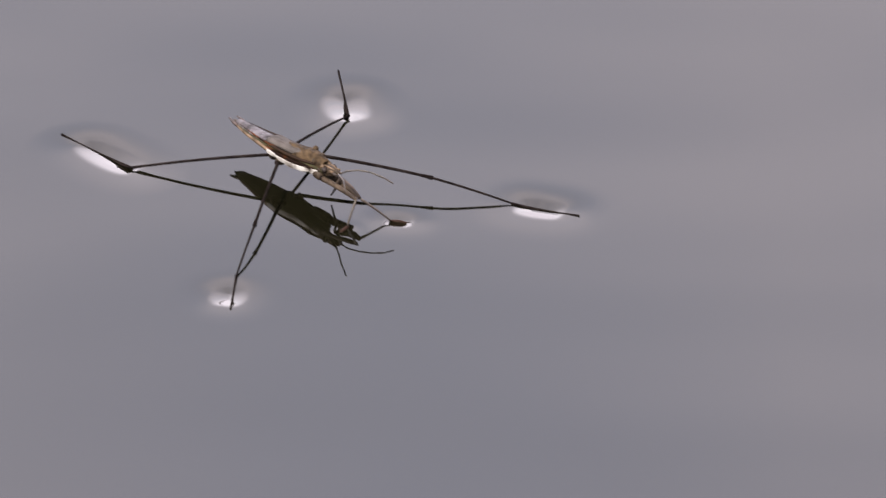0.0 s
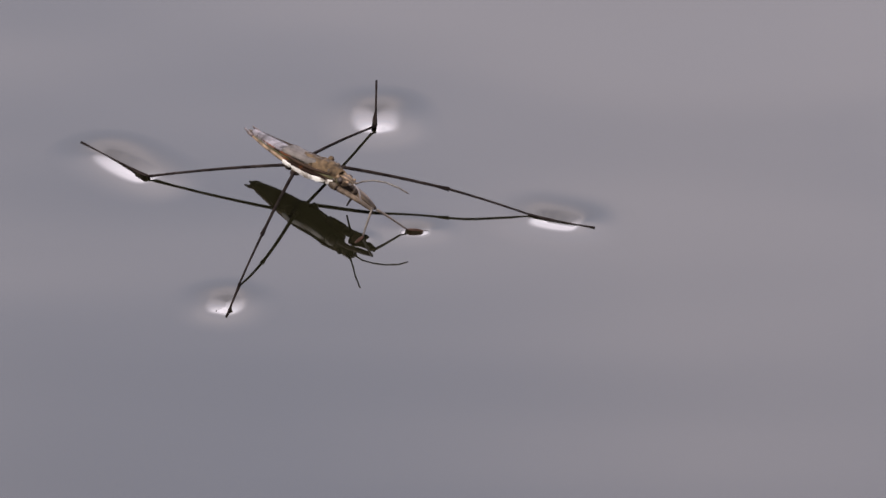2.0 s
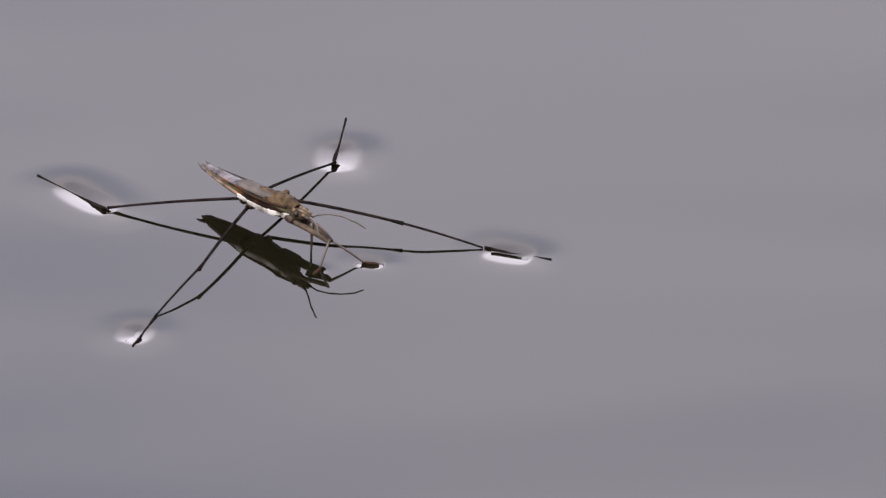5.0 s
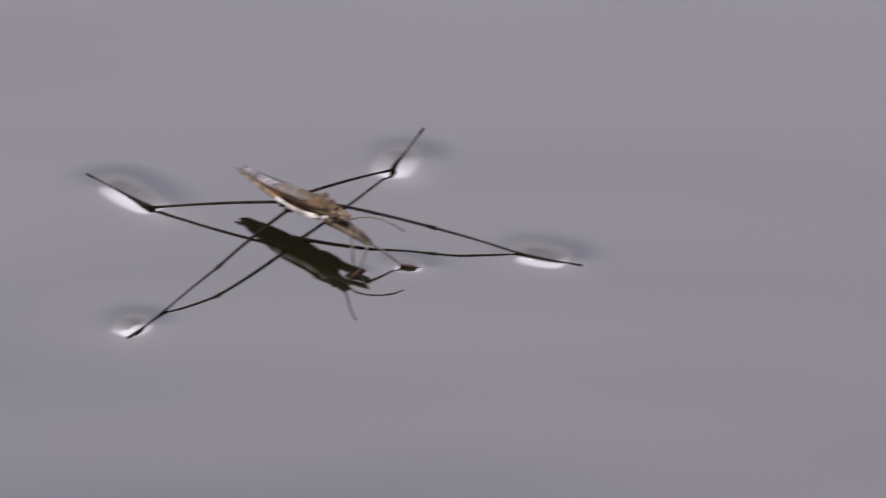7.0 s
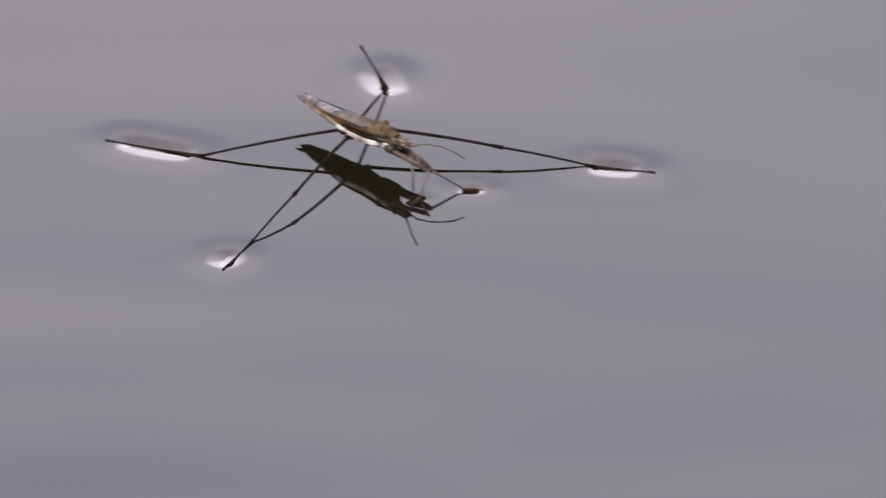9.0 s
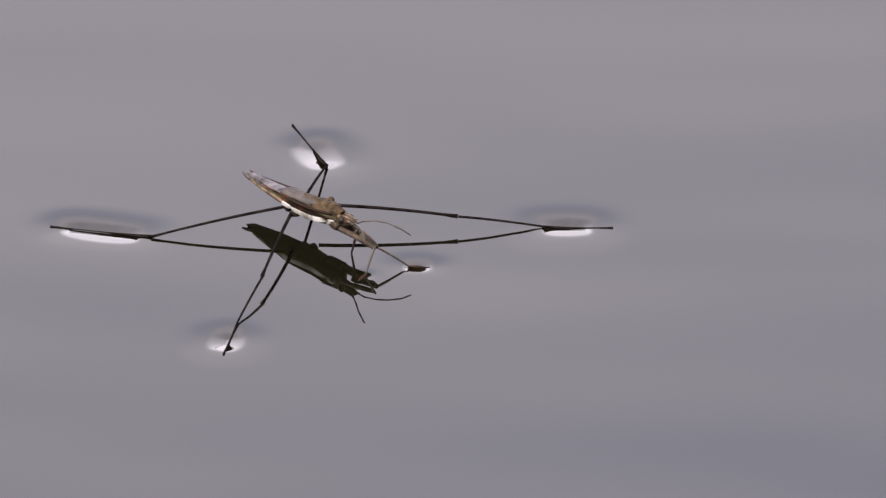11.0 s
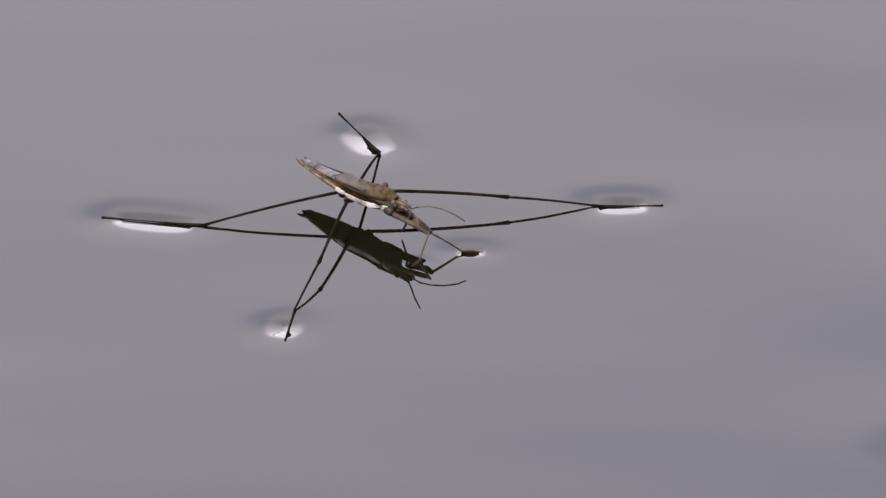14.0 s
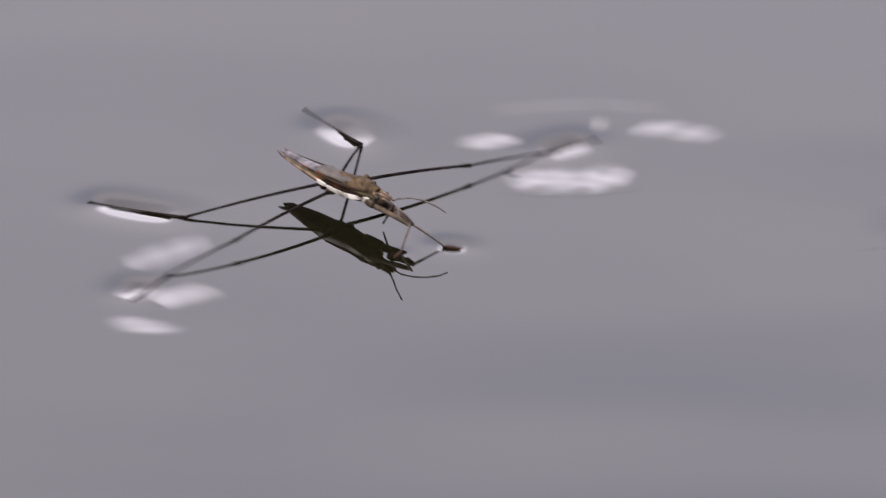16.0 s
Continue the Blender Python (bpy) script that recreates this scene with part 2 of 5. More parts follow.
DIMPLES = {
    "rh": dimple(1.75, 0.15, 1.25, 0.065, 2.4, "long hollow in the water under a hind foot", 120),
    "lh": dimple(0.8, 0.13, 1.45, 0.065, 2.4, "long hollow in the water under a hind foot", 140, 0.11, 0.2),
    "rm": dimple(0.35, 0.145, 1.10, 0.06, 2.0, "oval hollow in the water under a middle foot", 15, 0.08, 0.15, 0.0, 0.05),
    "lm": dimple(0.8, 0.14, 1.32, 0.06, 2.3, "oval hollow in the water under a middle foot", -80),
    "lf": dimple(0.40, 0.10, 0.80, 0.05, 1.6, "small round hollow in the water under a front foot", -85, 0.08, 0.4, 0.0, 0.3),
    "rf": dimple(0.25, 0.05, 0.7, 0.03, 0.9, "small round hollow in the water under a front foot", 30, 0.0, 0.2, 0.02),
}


def ripple(half, width, steep, bow):
    """A bright ripple that a stroke of the legs throws up. Nearly flat: normals all tilted one way put the brightness
    in; half: half its length (mm).
    """
    bm = bmesh.new()
    rings, normals = [], []
    for i in range(49):
        f = -1 + 2 * i / 48
        ring = []
        for k in range(25):
            v = -1 + 2 * k / 24
            p = Vector((half * f, v * width + bow * (1 - f * f), 0))
            edge = max(0, 1 - f * f - 0.25 * noise.noise(Vector((2.1 * f + half, 0.3, 0)))) ** 0.35
            u = v / max(0.05, edge) + 0.45 * noise.noise(Vector((p.x * 0.75, p.y * 0.6, half)))
            fade = max(0, 1 - abs(f) ** 6) * max(0, 1 - v ** 6)
            tilt = steep * math.exp(-abs(u * 1.25) ** 4) * fade * (0.95 + 0.4 * noise.noise(Vector((p.x * 0.7, p.y * 1.3, 3 + half))))
            ring.append(bm.verts.new((p.x * MM, p.y * MM, (0.05 * (1 - f * f) * (1 - v * v) - 0.01) * MM)))
            normals.append(Vector((0, tilt, 1)).normalized())
        rings.append(ring)
    for a, b in zip(rings, rings[1:]):
        for k in range(24):
            bm.faces.new((a[k], b[k], b[k + 1], a[k + 1]))
    me = bpy.data.meshes.new("ripple")
    bm.to_mesh(me)
    bm.free()
    for f in me.polygons:
        f.use_smooth = True
    me.normals_split_custom_set_from_vertices([tuple(v) for v in normals])
    me.materials.append(WATER)
    ob = new("ripple", me)
    return tagged(ob, "bright low ripple thrown up by the stroking legs", "ripple", group="ripples of the stroke")


RIPPLES = {"far": ripple(2.0, 1.2, 0.165, 0.3), "outer": ripple(2.9, 1.15, 0.165, 0.5), "near": ripple(3.3, 1.25, 0.18, 0.3),
           "spark": ripple(0.9, 0.9, 0.20, 0.0), "arc": ripple(5.6, 0.45, 0.05, 0.8),
           "low": ripple(2.1, 1.2, 0.17, -0.3), "under": ripple(4.2, 2.4, 0.16, -0.7), "side": ripple(2.5, 1.5, 0.17, 0.2)}

# low swells: tilted normals make darker patches that mirror the higher, bluer sky
def low_swell(half, width, steep, bow):
    """A bluish patch that runs over the pond: nearly flat, its slope only in the normals; half: half its length (mm).
    """
    bm = bmesh.new()
    rings, normals = [], []
    for i in range(41):
        f = -1 + i / 20
        ring = []
        for k in range(25):
            v = -1 + k / 12
            wave_ = 0.18 * noise.noise(Vector((1.7 * f, 2.0 * v, half)))
            r = f * f + (v + 0.5 * wave_) ** 2 + wave_
            tilt = steep * math.exp(-(1.35 * max(0, r)) ** 2.2) * max(0, 1 - f ** 8) * max(0, 1 - v ** 8)
            ring.append(bm.verts.new((half * f * MM, (v * width + bow * (1 - f * f)) * MM, (0.008 * (1 - f * f) * (1 - v * v) + 0.002) * MM)))
            normals.append(Vector((0, -tilt, 1)).normalized())
        rings.append(ring)
    for a, b in zip(rings, rings[1:]):
        for k in range(24):
            bm.faces.new((a[k], b[k], b[k + 1], a[k + 1]))
    me = bpy.data.meshes.new("low_swell")
    bm.to_mesh(me)
    bm.free()
    for f in me.polygons:
        f.use_smooth = True
    me.normals_split_custom_set_from_vertices([tuple(v) for v in normals])
    me.materials.append(WATER)
    return tagged(new("low_swell", me), "faint bluish swell running over the still water", "swell", group="swells on the pond")


SWELLS = {"first": low_swell(15, 9.0, 0.022, 1.5), "second": low_swell(7.0, 3.2, 0.024, 0.6), "third": low_swell(7.0, 3.2, 0.011, 0.4)}

# ---- the water strider ----
strider = tagged(new("water_strider"), "slender brown water strider with silvery flanks standing on the water", "insect")


def build_body():
    # abdomen: boat-shaped, tapering to the tail
    ab = [(-4.95, 0.30, 0.08, 0.10, 0), (-4.4, 0.46, 0.13, 0.22, 0), (-3.6, 0.62, 0.17, 0.32, 0), (-2.8, 0.78, 0.20, 0.42, 0),
          (-1.9, 0.92, 0.24, 0.50, 0), (-0.9, 1.02, 0.27, 0.56, 0), (0.1, 1.05, 0.28, 0.58, 0)]
    abdomen = part("abdomen", hull(ab, (0, 360), 28, jitter=0.02), BELLY, strider, "underside coloured dark olive-brown for its shade")
    # the back of the abdomen, ring by ring
    for i in range(6):
        x0, x1 = -4.85 + 0.6 * i, -4.85 + 0.6 * (i + 1) + 0.02
        rows_ = []
        for x in (x0, (x0 + x1) / 2, x1):
            f = (x + 4.95) / 5.05
            rows_.append((x, 0.22 + 0.78 * f ** 0.7, 0.20 + 0.13 * f + 0.012 * (x == x0), 0, 0))
        ring = part("abdomen_ring", hull(rows_, (4, 176), 16, jitter=0.035, thick=0.02), PALE, abdomen, "pale silvery back plate")
        seam = [on_body((x1 + 0.03, (0.2 + 0.7 * ((x1 + 4.95) / 5.05) ** 0.7) * math.cos(radians(a)), 0.015 + (0.20 + 0.13 * (x1 + 4.95) / 5.05) * math.sin(radians(a)) ** 0.9)) for a in range(25, 156, 13)]
        part("ring_seam", tube(seam, [0.014] * len(seam), 6), VEIN, ring, "dark brown seam")
    for s in (1, -1):
        edge = [on_body((x, s * w * (1.0 + 0.02 * math.sin(23 * x)), 0.0 + 0.03 * math.sin(9 * x))) for x, w, t, b, d in ab]
        part("side_margin", tube(edge, [0.04, 0.06, 0.08, 0.09, 0.10, 0.10, 0.05], 9, 1.1), TAN, abdomen, "tan raised side margin")
        inner = [on_body((x, s * w * 0.84, t * 0.85 + 0.06)) for x, w, t, b, d in ab[1:]]
        part("margin_stripe", tube(inner, [0.02, 0.035, 0.05, 0.07, 0.10, 0.11], 8, 0.6), RUST if s < 0 else VEIN, abdomen, "rust-brown stripe" if s < 0 else "dark brown stripe")
        spine = [on_body(p) for p in ((-4.55, s * 0.38, 0.0), (-4.95, s * 0.42, 0.05), (-5.38, s * 0.37, 0.12))]
        part("tail_spine", tube(spine, [0.11, 0.10, 0.05], 8), SPINE, abdomen, "pointed mauve-brown tail spine")
    part("tail_segment", hull([(-5.3, 0.07, 0.05, 0.08, 0), (-5.05, 0.17, 0.08, 0.13, 0), (-4.6, 0.24, 0.10, 0.16, 0)], (0, 360), 14), CUTICLE, abdomen)
    # thorax
    th = [(-1.7, 0.72, 0.08, 0.36, 0), (-1.2, 0.98, 0.18, 0.56, 0), (-0.4, 1.12, 0.26, 0.68, 0), (0.6, 1.12, 0.32, 0.70, 0),
          (1.6, 1.04, 0.38, 0.66, 0), (2.5, 0.90, 0.40, 0.60, 0), (3.2, 0.76, 0.36, 0.60, 0), (3.7, 0.56, 0.26, 0.50, 0), (3.95, 0.40, 0.18, 0.40, 0)]
    thorax = part("thorax", hull(th, (0, 360), 30, jitter=0.03), BELLY, strider, "underside coloured dark olive for its shade")
    for lo, hi, s in ((-14, 12, 1), (168, 194, -1)):
        fine = []
        for (xa, wa, ta, ba, _), (xb, wb, tb, bb, _) in zip(th, th[1:]):
            for f in (0.0, 0.25, 0.5, 0.75):
                swell_ = 0.018 * math.sin(6.3 * (xa + (xb - xa) * f) + 0.8)
                fine.append((xa + (xb - xa) * f, (wa + (wb - wa) * f) * 1.03 + swell_, ta + (tb - ta) * f, (ba + (bb - ba) * f) * 1.03 + swell_, 0))
        # silvery pads along the flank: a small one, the long one, a small one
        for lo_x, hi_x, wide in ((-0.95, -0.42, 0.06), (-0.55, -0.02, 0.05), (0.0, 2.95, 0.08), (3.02, 3.62, 0.10)):
            pad, arcs = [], []
            for i in range(15):
                u = -1 + 2 * i / 14
                x = lo_x + (hi_x - lo_x) * (u + 1) / 2
                near_ = min(range(len(fine) - 1), key=lambda k: abs(fine[k][0] - x))
                _, w, t, b, d = fine[near_]
                f = (x - fine[near_][0]) / (fine[near_ + 1][0] - fine[near_][0])
                w, b = w + f * (fine[near_ + 1][1] - w), b + f * (fine[near_ + 1][3] - b)
                round_ = (1 - u ** 4) ** 0.5
                mid = -3 + 3 * noise.noise(Vector((2.5 * x, 0, 7)))
                tall = 4 + (12 + 4 * noise.noise(Vector((3.1 * x, 5, 0)))) * round_
                pad.append((x, w + wide * round_ - 0.02, t, b + wide * round_ - 0.02, 0))
                arcs.append((mid - tall, mid + tall) if s > 0 else (180 - mid - tall, 180 - mid + tall))
            part("flank", hull(pad, (lo, hi), 10, jitter=0.04, thick=0.03, arcs=arcs), SILVER, thorax, "silvery white hairy flank")
        line = [on_body((x, s * w * 0.90, 0.08 + 0.03 * math.sin(5 * x))) for x, w, t, b, d in th[1:7]]
        part("side_ridge", tube(line, [0.06, 0.11, 0.14, 0.14, 0.12, 0.07], 9, 1.15), RUST, thorax, "rust-red side ridge")
        groove = [on_body((x, s * w * 0.84, t * 0.5 + 0.16)) for x, w, t, b, d in th[1:7]]
        part("side_groove", tube(groove, [0.05, 0.09, 0.11, 0.11, 0.10, 0.06], 8, 0.8), VEIN, thorax, "dark brown line")
    pn = [(0.25, 0.22, 0.56, 0, 0), (0.6, 0.52, 0.60, 0, 0), (1.2, 0.70, 0.64, 0, 0.04), (1.8, 0.79, 0.68, 0, 0.07), (2.3, 0.80, 0.70, 0, 0.08), (2.8, 0.67, 0.62, 0, 0.07), (3.3, 0.56, 0.52, 0, 0.04), (3.75, 0.42, 0.36, 0, 0.02)]
    pronotum = part("pronotum", hull(pn, (4, 176), 24, jitter=0.08, thick=0.06, flat=0.64), PRONOTUM, thorax, "bronze-brown bumpy shield")
    for x, y, z, r in ((1.9, 0.74, 0.62, 0.20), (2.05, -0.66, 0.36, 0.13), (2.95, 0.42, 0.54, 0.17), (2.95, -0.42, 0.40, 0.14), (0.2, 0.0, 0.56, 0.12), (3.45, 0.22, 0.42, 0.12), (3.45, -0.25, 0.34, 0.12), (3.6, -0.50, 0.06, 0.14)):
        bm = bmesh.new()
        bmesh.ops.create_uvsphere(bm, u_segments=10, v_segments=7, radius=r * MM)
        bmesh.ops.translate(bm, verts=bm.verts, vec=on_body((x, y, z)) * MM)
        part("callus", bm, CUTICLE if x > 2.9 else PRONOTUM, pronotum)
    keel = [on_body((x, 0.0, t + 0.01)) for x, w, t, b, d in pn]
    part("pronotum_keel", tube(keel, [0.03, 0.04, 0.05, 0.05, 0.05, 0.05, 0.04, 0.03], 7, 0.7), CUTICLE, pronotum, "raised middle line")
    # folded wings, one over the other
    for s, z, x0 in ((1, 0.50, -1.50), (-1, 0.53, -1.42)):
        ws = [(x0, 0.56, z - 0.02, 0, s * 0.16), (x0 + 0.25, 0.62, z - 0.01, 0, s * 0.18), (-0.6, 0.60, z, 0, s * 0.10), (0.1, 0.60, z + 0.04, 0, s * 0.10), (0.9, 0.56, z + 0.08, 0, s * 0.10), (1.6, 0.46, z + 0.10, 0, s * 0.12)]
        wing = part("wing", hull(ws, (4, 176), 20, jitter=0.03, thick=0.02, flat=0.22), MEMBRANE, strider, "smoky grey folded wing")
        for f in (-0.45, 0.05, 0.5):
            vein = [on_body((x, d + w * f, 0.004 + t * (1 - f * f) ** 0.11)) for x, w, t, b, d in ws]
            part("wing_vein", tube(vein, [0.015, 0.018, 0.02, 0.022, 0.025, 0.025], 6), VEIN, wing, "dark brown vein")
    # head
    hd = [(3.55, 0.38, 0.22, 0.46, 0), (3.9, 0.46, 0.27, 0.48, 0), (4.3, 0.44, 0.27, 0.44, 0), (4.65, 0.32, 0.21, 0.34, 0), (4.95, 0.16, 0.12, 0.14, 0), (5.1, 0.06, 0.04, 0.05, 0)]
    head = part("head", hull(hd, (0, 360), 20, jitter=0.05), CUTICLE, strider, "mottled brown head")
    for s in (1, -1):
        bm = bmesh.new()
        bmesh.ops.create_icosphere(bm, subdivisions=3, radius=0.20 * MM)
        bmesh.ops.translate(bm, verts=bm.verts, vec=on_body((4.10, s * 0.43, 0.11)) * MM)
        part("eye", bm, EYE, head, "glossy dark bulging eye")
        patch = [on_body(p) for p in ((3.8, s * 0.16, 0.28), (4.3, s * 0.20, 0.27), (4.8, s * 0.14, 0.17))]
        part("cheek_stripe", tube(patch, [0.05, 0.08, 0.03], 7, 0.6), TAN, head, "pale tan stripe")
        bm = bmesh.new()
        bmesh.ops.create_icosphere(bm, subdivisions=2, radius=0.13 * MM)
        bmesh.ops.translate(bm, verts=bm.verts, vec=on_body((3.78, s * 0.34, 0.24)) * MM)
        part("head_knob", bm, TAN, head, "pale tan knob behind the eye")
        furrow = [on_body(p) for p in ((3.62, s * 0.10, 0.27), (3.66, s * 0.36, 0.16), (3.70, s * 0.50, -0.02))]
        part("head_furrow", tube(furrow, [0.06, 0.09, 0.06], 7, 0.7), VEIN, head, "dark furrow behind the eye")
        base = [on_body(p) for p in ((4.5, s * 0.24, 0.05), (4.8, s * 0.36, 0.12))]
        part("antenna_socket", tube(base, [0.11, 0.07], 8), TAN, head)


ANTENNAE = {}


def build_antennae():
    """Each bends up from its socket; the origin is at its root."""
    left = [(0, -0.10, -0.05), (0.35, 0.05, 0.16), (0.95, 0.40, 0.30), (1.65, 0.71, 0.28), (2.45, 0.97, 0.09), (3.0, 1.20, -0.19)]
    right = [(0, 0, 0), (0.42, -0.23, 0.27), (1.0, -0.68, 0.50), (1.62, -1.10, 0.59), (2.10, -1.52, 0.53), (2.46, -1.82, 0.39)]
    for name, root, s, pts in (("left", (4.95, -0.55, 2.45), 1, left), ("right", (4.95, -1.10, 2.45), -1, right)):
        fine = [on_body((4.6, s * 0.30, 0.08)) - Vector(root)]
        for a, b in zip(pts, pts[1:]):
            fine += [Vector(a).lerp(Vector(b), f) for f in (0, 0.34, 0.67)]
        fine.append(Vector(pts[-1]))
        # four joints, each a little thicker at its end
        radii = [0.07 if k < 2 else 0.046 + 0.012 * (k % 4 == 0) for k in range(len(fine))]
        radii[-1] = 0.03
        ANTENNAE[name] = part("antenna", tube(fine, radii, 8), FORELEG, strider, "thin curved brown antenna")


def limb(name, length, r0, r1, mat, arch=0.0, knob=0.0, steps=10, swell=0.0, label=""):
    """A leg segment whose far end lies at its origin; it reaches back along -x."""
    pts, radii = [], []
    for i in range(steps + 1):
        f = i / steps
        pts.append((-length * (1 - f), 0, arch * 4 * f * (1 - f)))
        radii.append(r0 + (r1 - r0) * f + swell * math.sin(math.pi * f ** 1.5))
    radii[-1] += knob
    bm = tube(pts, radii, 10)
    return part(name, bm, mat, strider, label)


def foot_add_on(parent, at, to, r):
    part("claw", tube([at, [(a + b) / 2 for a, b in zip(at, to)], to], [r, r * 0.8, r * 0.3], 6), LEG, parent)


build_body()
build_antennae()
JOINTED = {}
for side in ("r", "l"):
    JOINTED[side + "h_femur"] = limb("hind_femur", 8.5, 0.098, 0.066, LEG, 0.10, 0.03)
    JOINTED[side + "h_tibia"] = limb("hind_tibia", 6.22, 0.080, 0.064, LEG, -0.085)
    foot_add_on(JOINTED[side + "h_tibia"], (-0.3, 0, 0), (0.02, 0.03, 0.02), 0.04)
    # solid dark lens, added for the leg's reflection in the foot's hollow
    part("foot_add_on", tube([(-6.2, 0.0, -0.01), (-5.95, 0.07, -0.02), (-5.5, 0.12, -0.03), (-5.0, 0.12, -0.03), (-4.4, 0.07, -0.02), (-3.8, 0.0, -0.01)], [0.03, 0.05, 0.06, 0.05, 0.03, 0.02], 9, 0.8), LEG, JOINTED[side + "h_tibia"])
    JOINTED[side + "m_femur"] = limb("middle_femur", 8.25, 0.108, 0.084, LEG, 0.12, 0.05)
    JOINTED[side + "m_tibia"] = limb("middle_tibia", 5.0, 0.076, 0.060, LEG, 0.05)
    JOINTED[side + "m_tarsus"] = limb("middle_tarsus", 4.2, 0.082, 0.068, LEG, -0.08)
    foot_add_on(JOINTED[side + "m_tarsus"], (-0.3, 0, 0), (0.02, 0.03, 0.02), 0.04)
    if side == "l":
        # the same kind of added lens, imitating the mirrored leg under this foot
        part("foot_add_on", tube([(-4.0, 0.0, -0.01), (-3.6, -0.06, -0.02), (-3.1, -0.12, -0.03), (-2.6, -0.12, -0.03), (-2.1, -0.06, -0.02), (-1.7, 0.0, -0.01)], [0.03, 0.05, 0.06, 0.055, 0.035, 0.02], 9, 0.8), LEG, JOINTED[side + "m_tarsus"])
    JOINTED[side + "f_femur"] = limb("fore_femur", 3.3 if side == "l" else 2.95, 0.29 if side == "l" else 0.18, 0.12 if side == "l" else 0.10, FEMUR, 0.06, swell=0.08 if side == "l" else 0.02, label="pale tan front thigh")
    JOINTED[side + "f_tibia"] = limb("fore_tibia", 2.2 if side == "l" else 1.85, 0.075, 0.055, FORELEG, 0.03)
    if side == "l":
        pad_ = tube([(-0.95, 0, 0.02), (-0.75, 0, 0.02), (-0.5, 0, 0), (-0.3, 0, 0), (-0.12, 0, 0), (0.05, 0, 0), (0.28, 0.02, 0.01)], [0.05, 0.09, 0.13, 0.115, 0.07, 0.03, 0.012], 12, 0.7)
    else:
        pad_ = tube([(-0.95, 0, 0.02), (-0.8, 0, 0.02), (-0.5, 0, 0), (-0.25, 0, 0), (0, 0, 0)], [0.05, 0.10, 0.12, 0.10, 0.03], 10, 0.7)
    JOINTED[side + "f_tarsus"] = part("fore_tarsus", pad_, PAD, strider, "red-brown front foot")
for (x, y, z), root in (((0.0, 1.08, 1.45), (0.3, 0.6, -0.35)), ((-0.1, -0.7, 1.45), (0.1, -0.6, -0.35)), ((-0.6, 0.8, 1.65), (-0.6, 0.6, -0.35)),
                        ((-0.65, -0.45, 1.6), (-0.7, -0.6, -0.35)), ((3.45, 0.09, 1.59), (1.8, 0.68, -0.42)), ((3.7, -0.95, 1.8), (3.3, -0.35, -0.25))):
    bm = bmesh.new()
    bmesh.ops.create_uvsphere(bm, u_segments=12, v_segments=8, radius=0.17 * MM)
    bmesh.ops.translate(bm, verts=bm.verts, vec=(x * MM, y * MM, z * MM))
    end, start_ = Vector((x, y, z)), on_body(root)
    coxa = part("coxa", tube([start_, start_.lerp(end, 0.35), start_.lerp(end, 0.8), end], [0.34, 0.36, 0.34, 0.24] if x > 3 and y > 0 else [0.34, 0.34, 0.26, 0.17], 12), CUTICLE, strider)
    part("trochanter", bm, LEG, coxa)
beak = part("beak", tube([(0, 0, 0), (0.6, 0, 0.04), (1.5, 0, 0.05), (2.4, 0, 0)], [0.10, 0.09, 0.075, 0.05], 8), FORELEG, strider, "slender jointed beak")


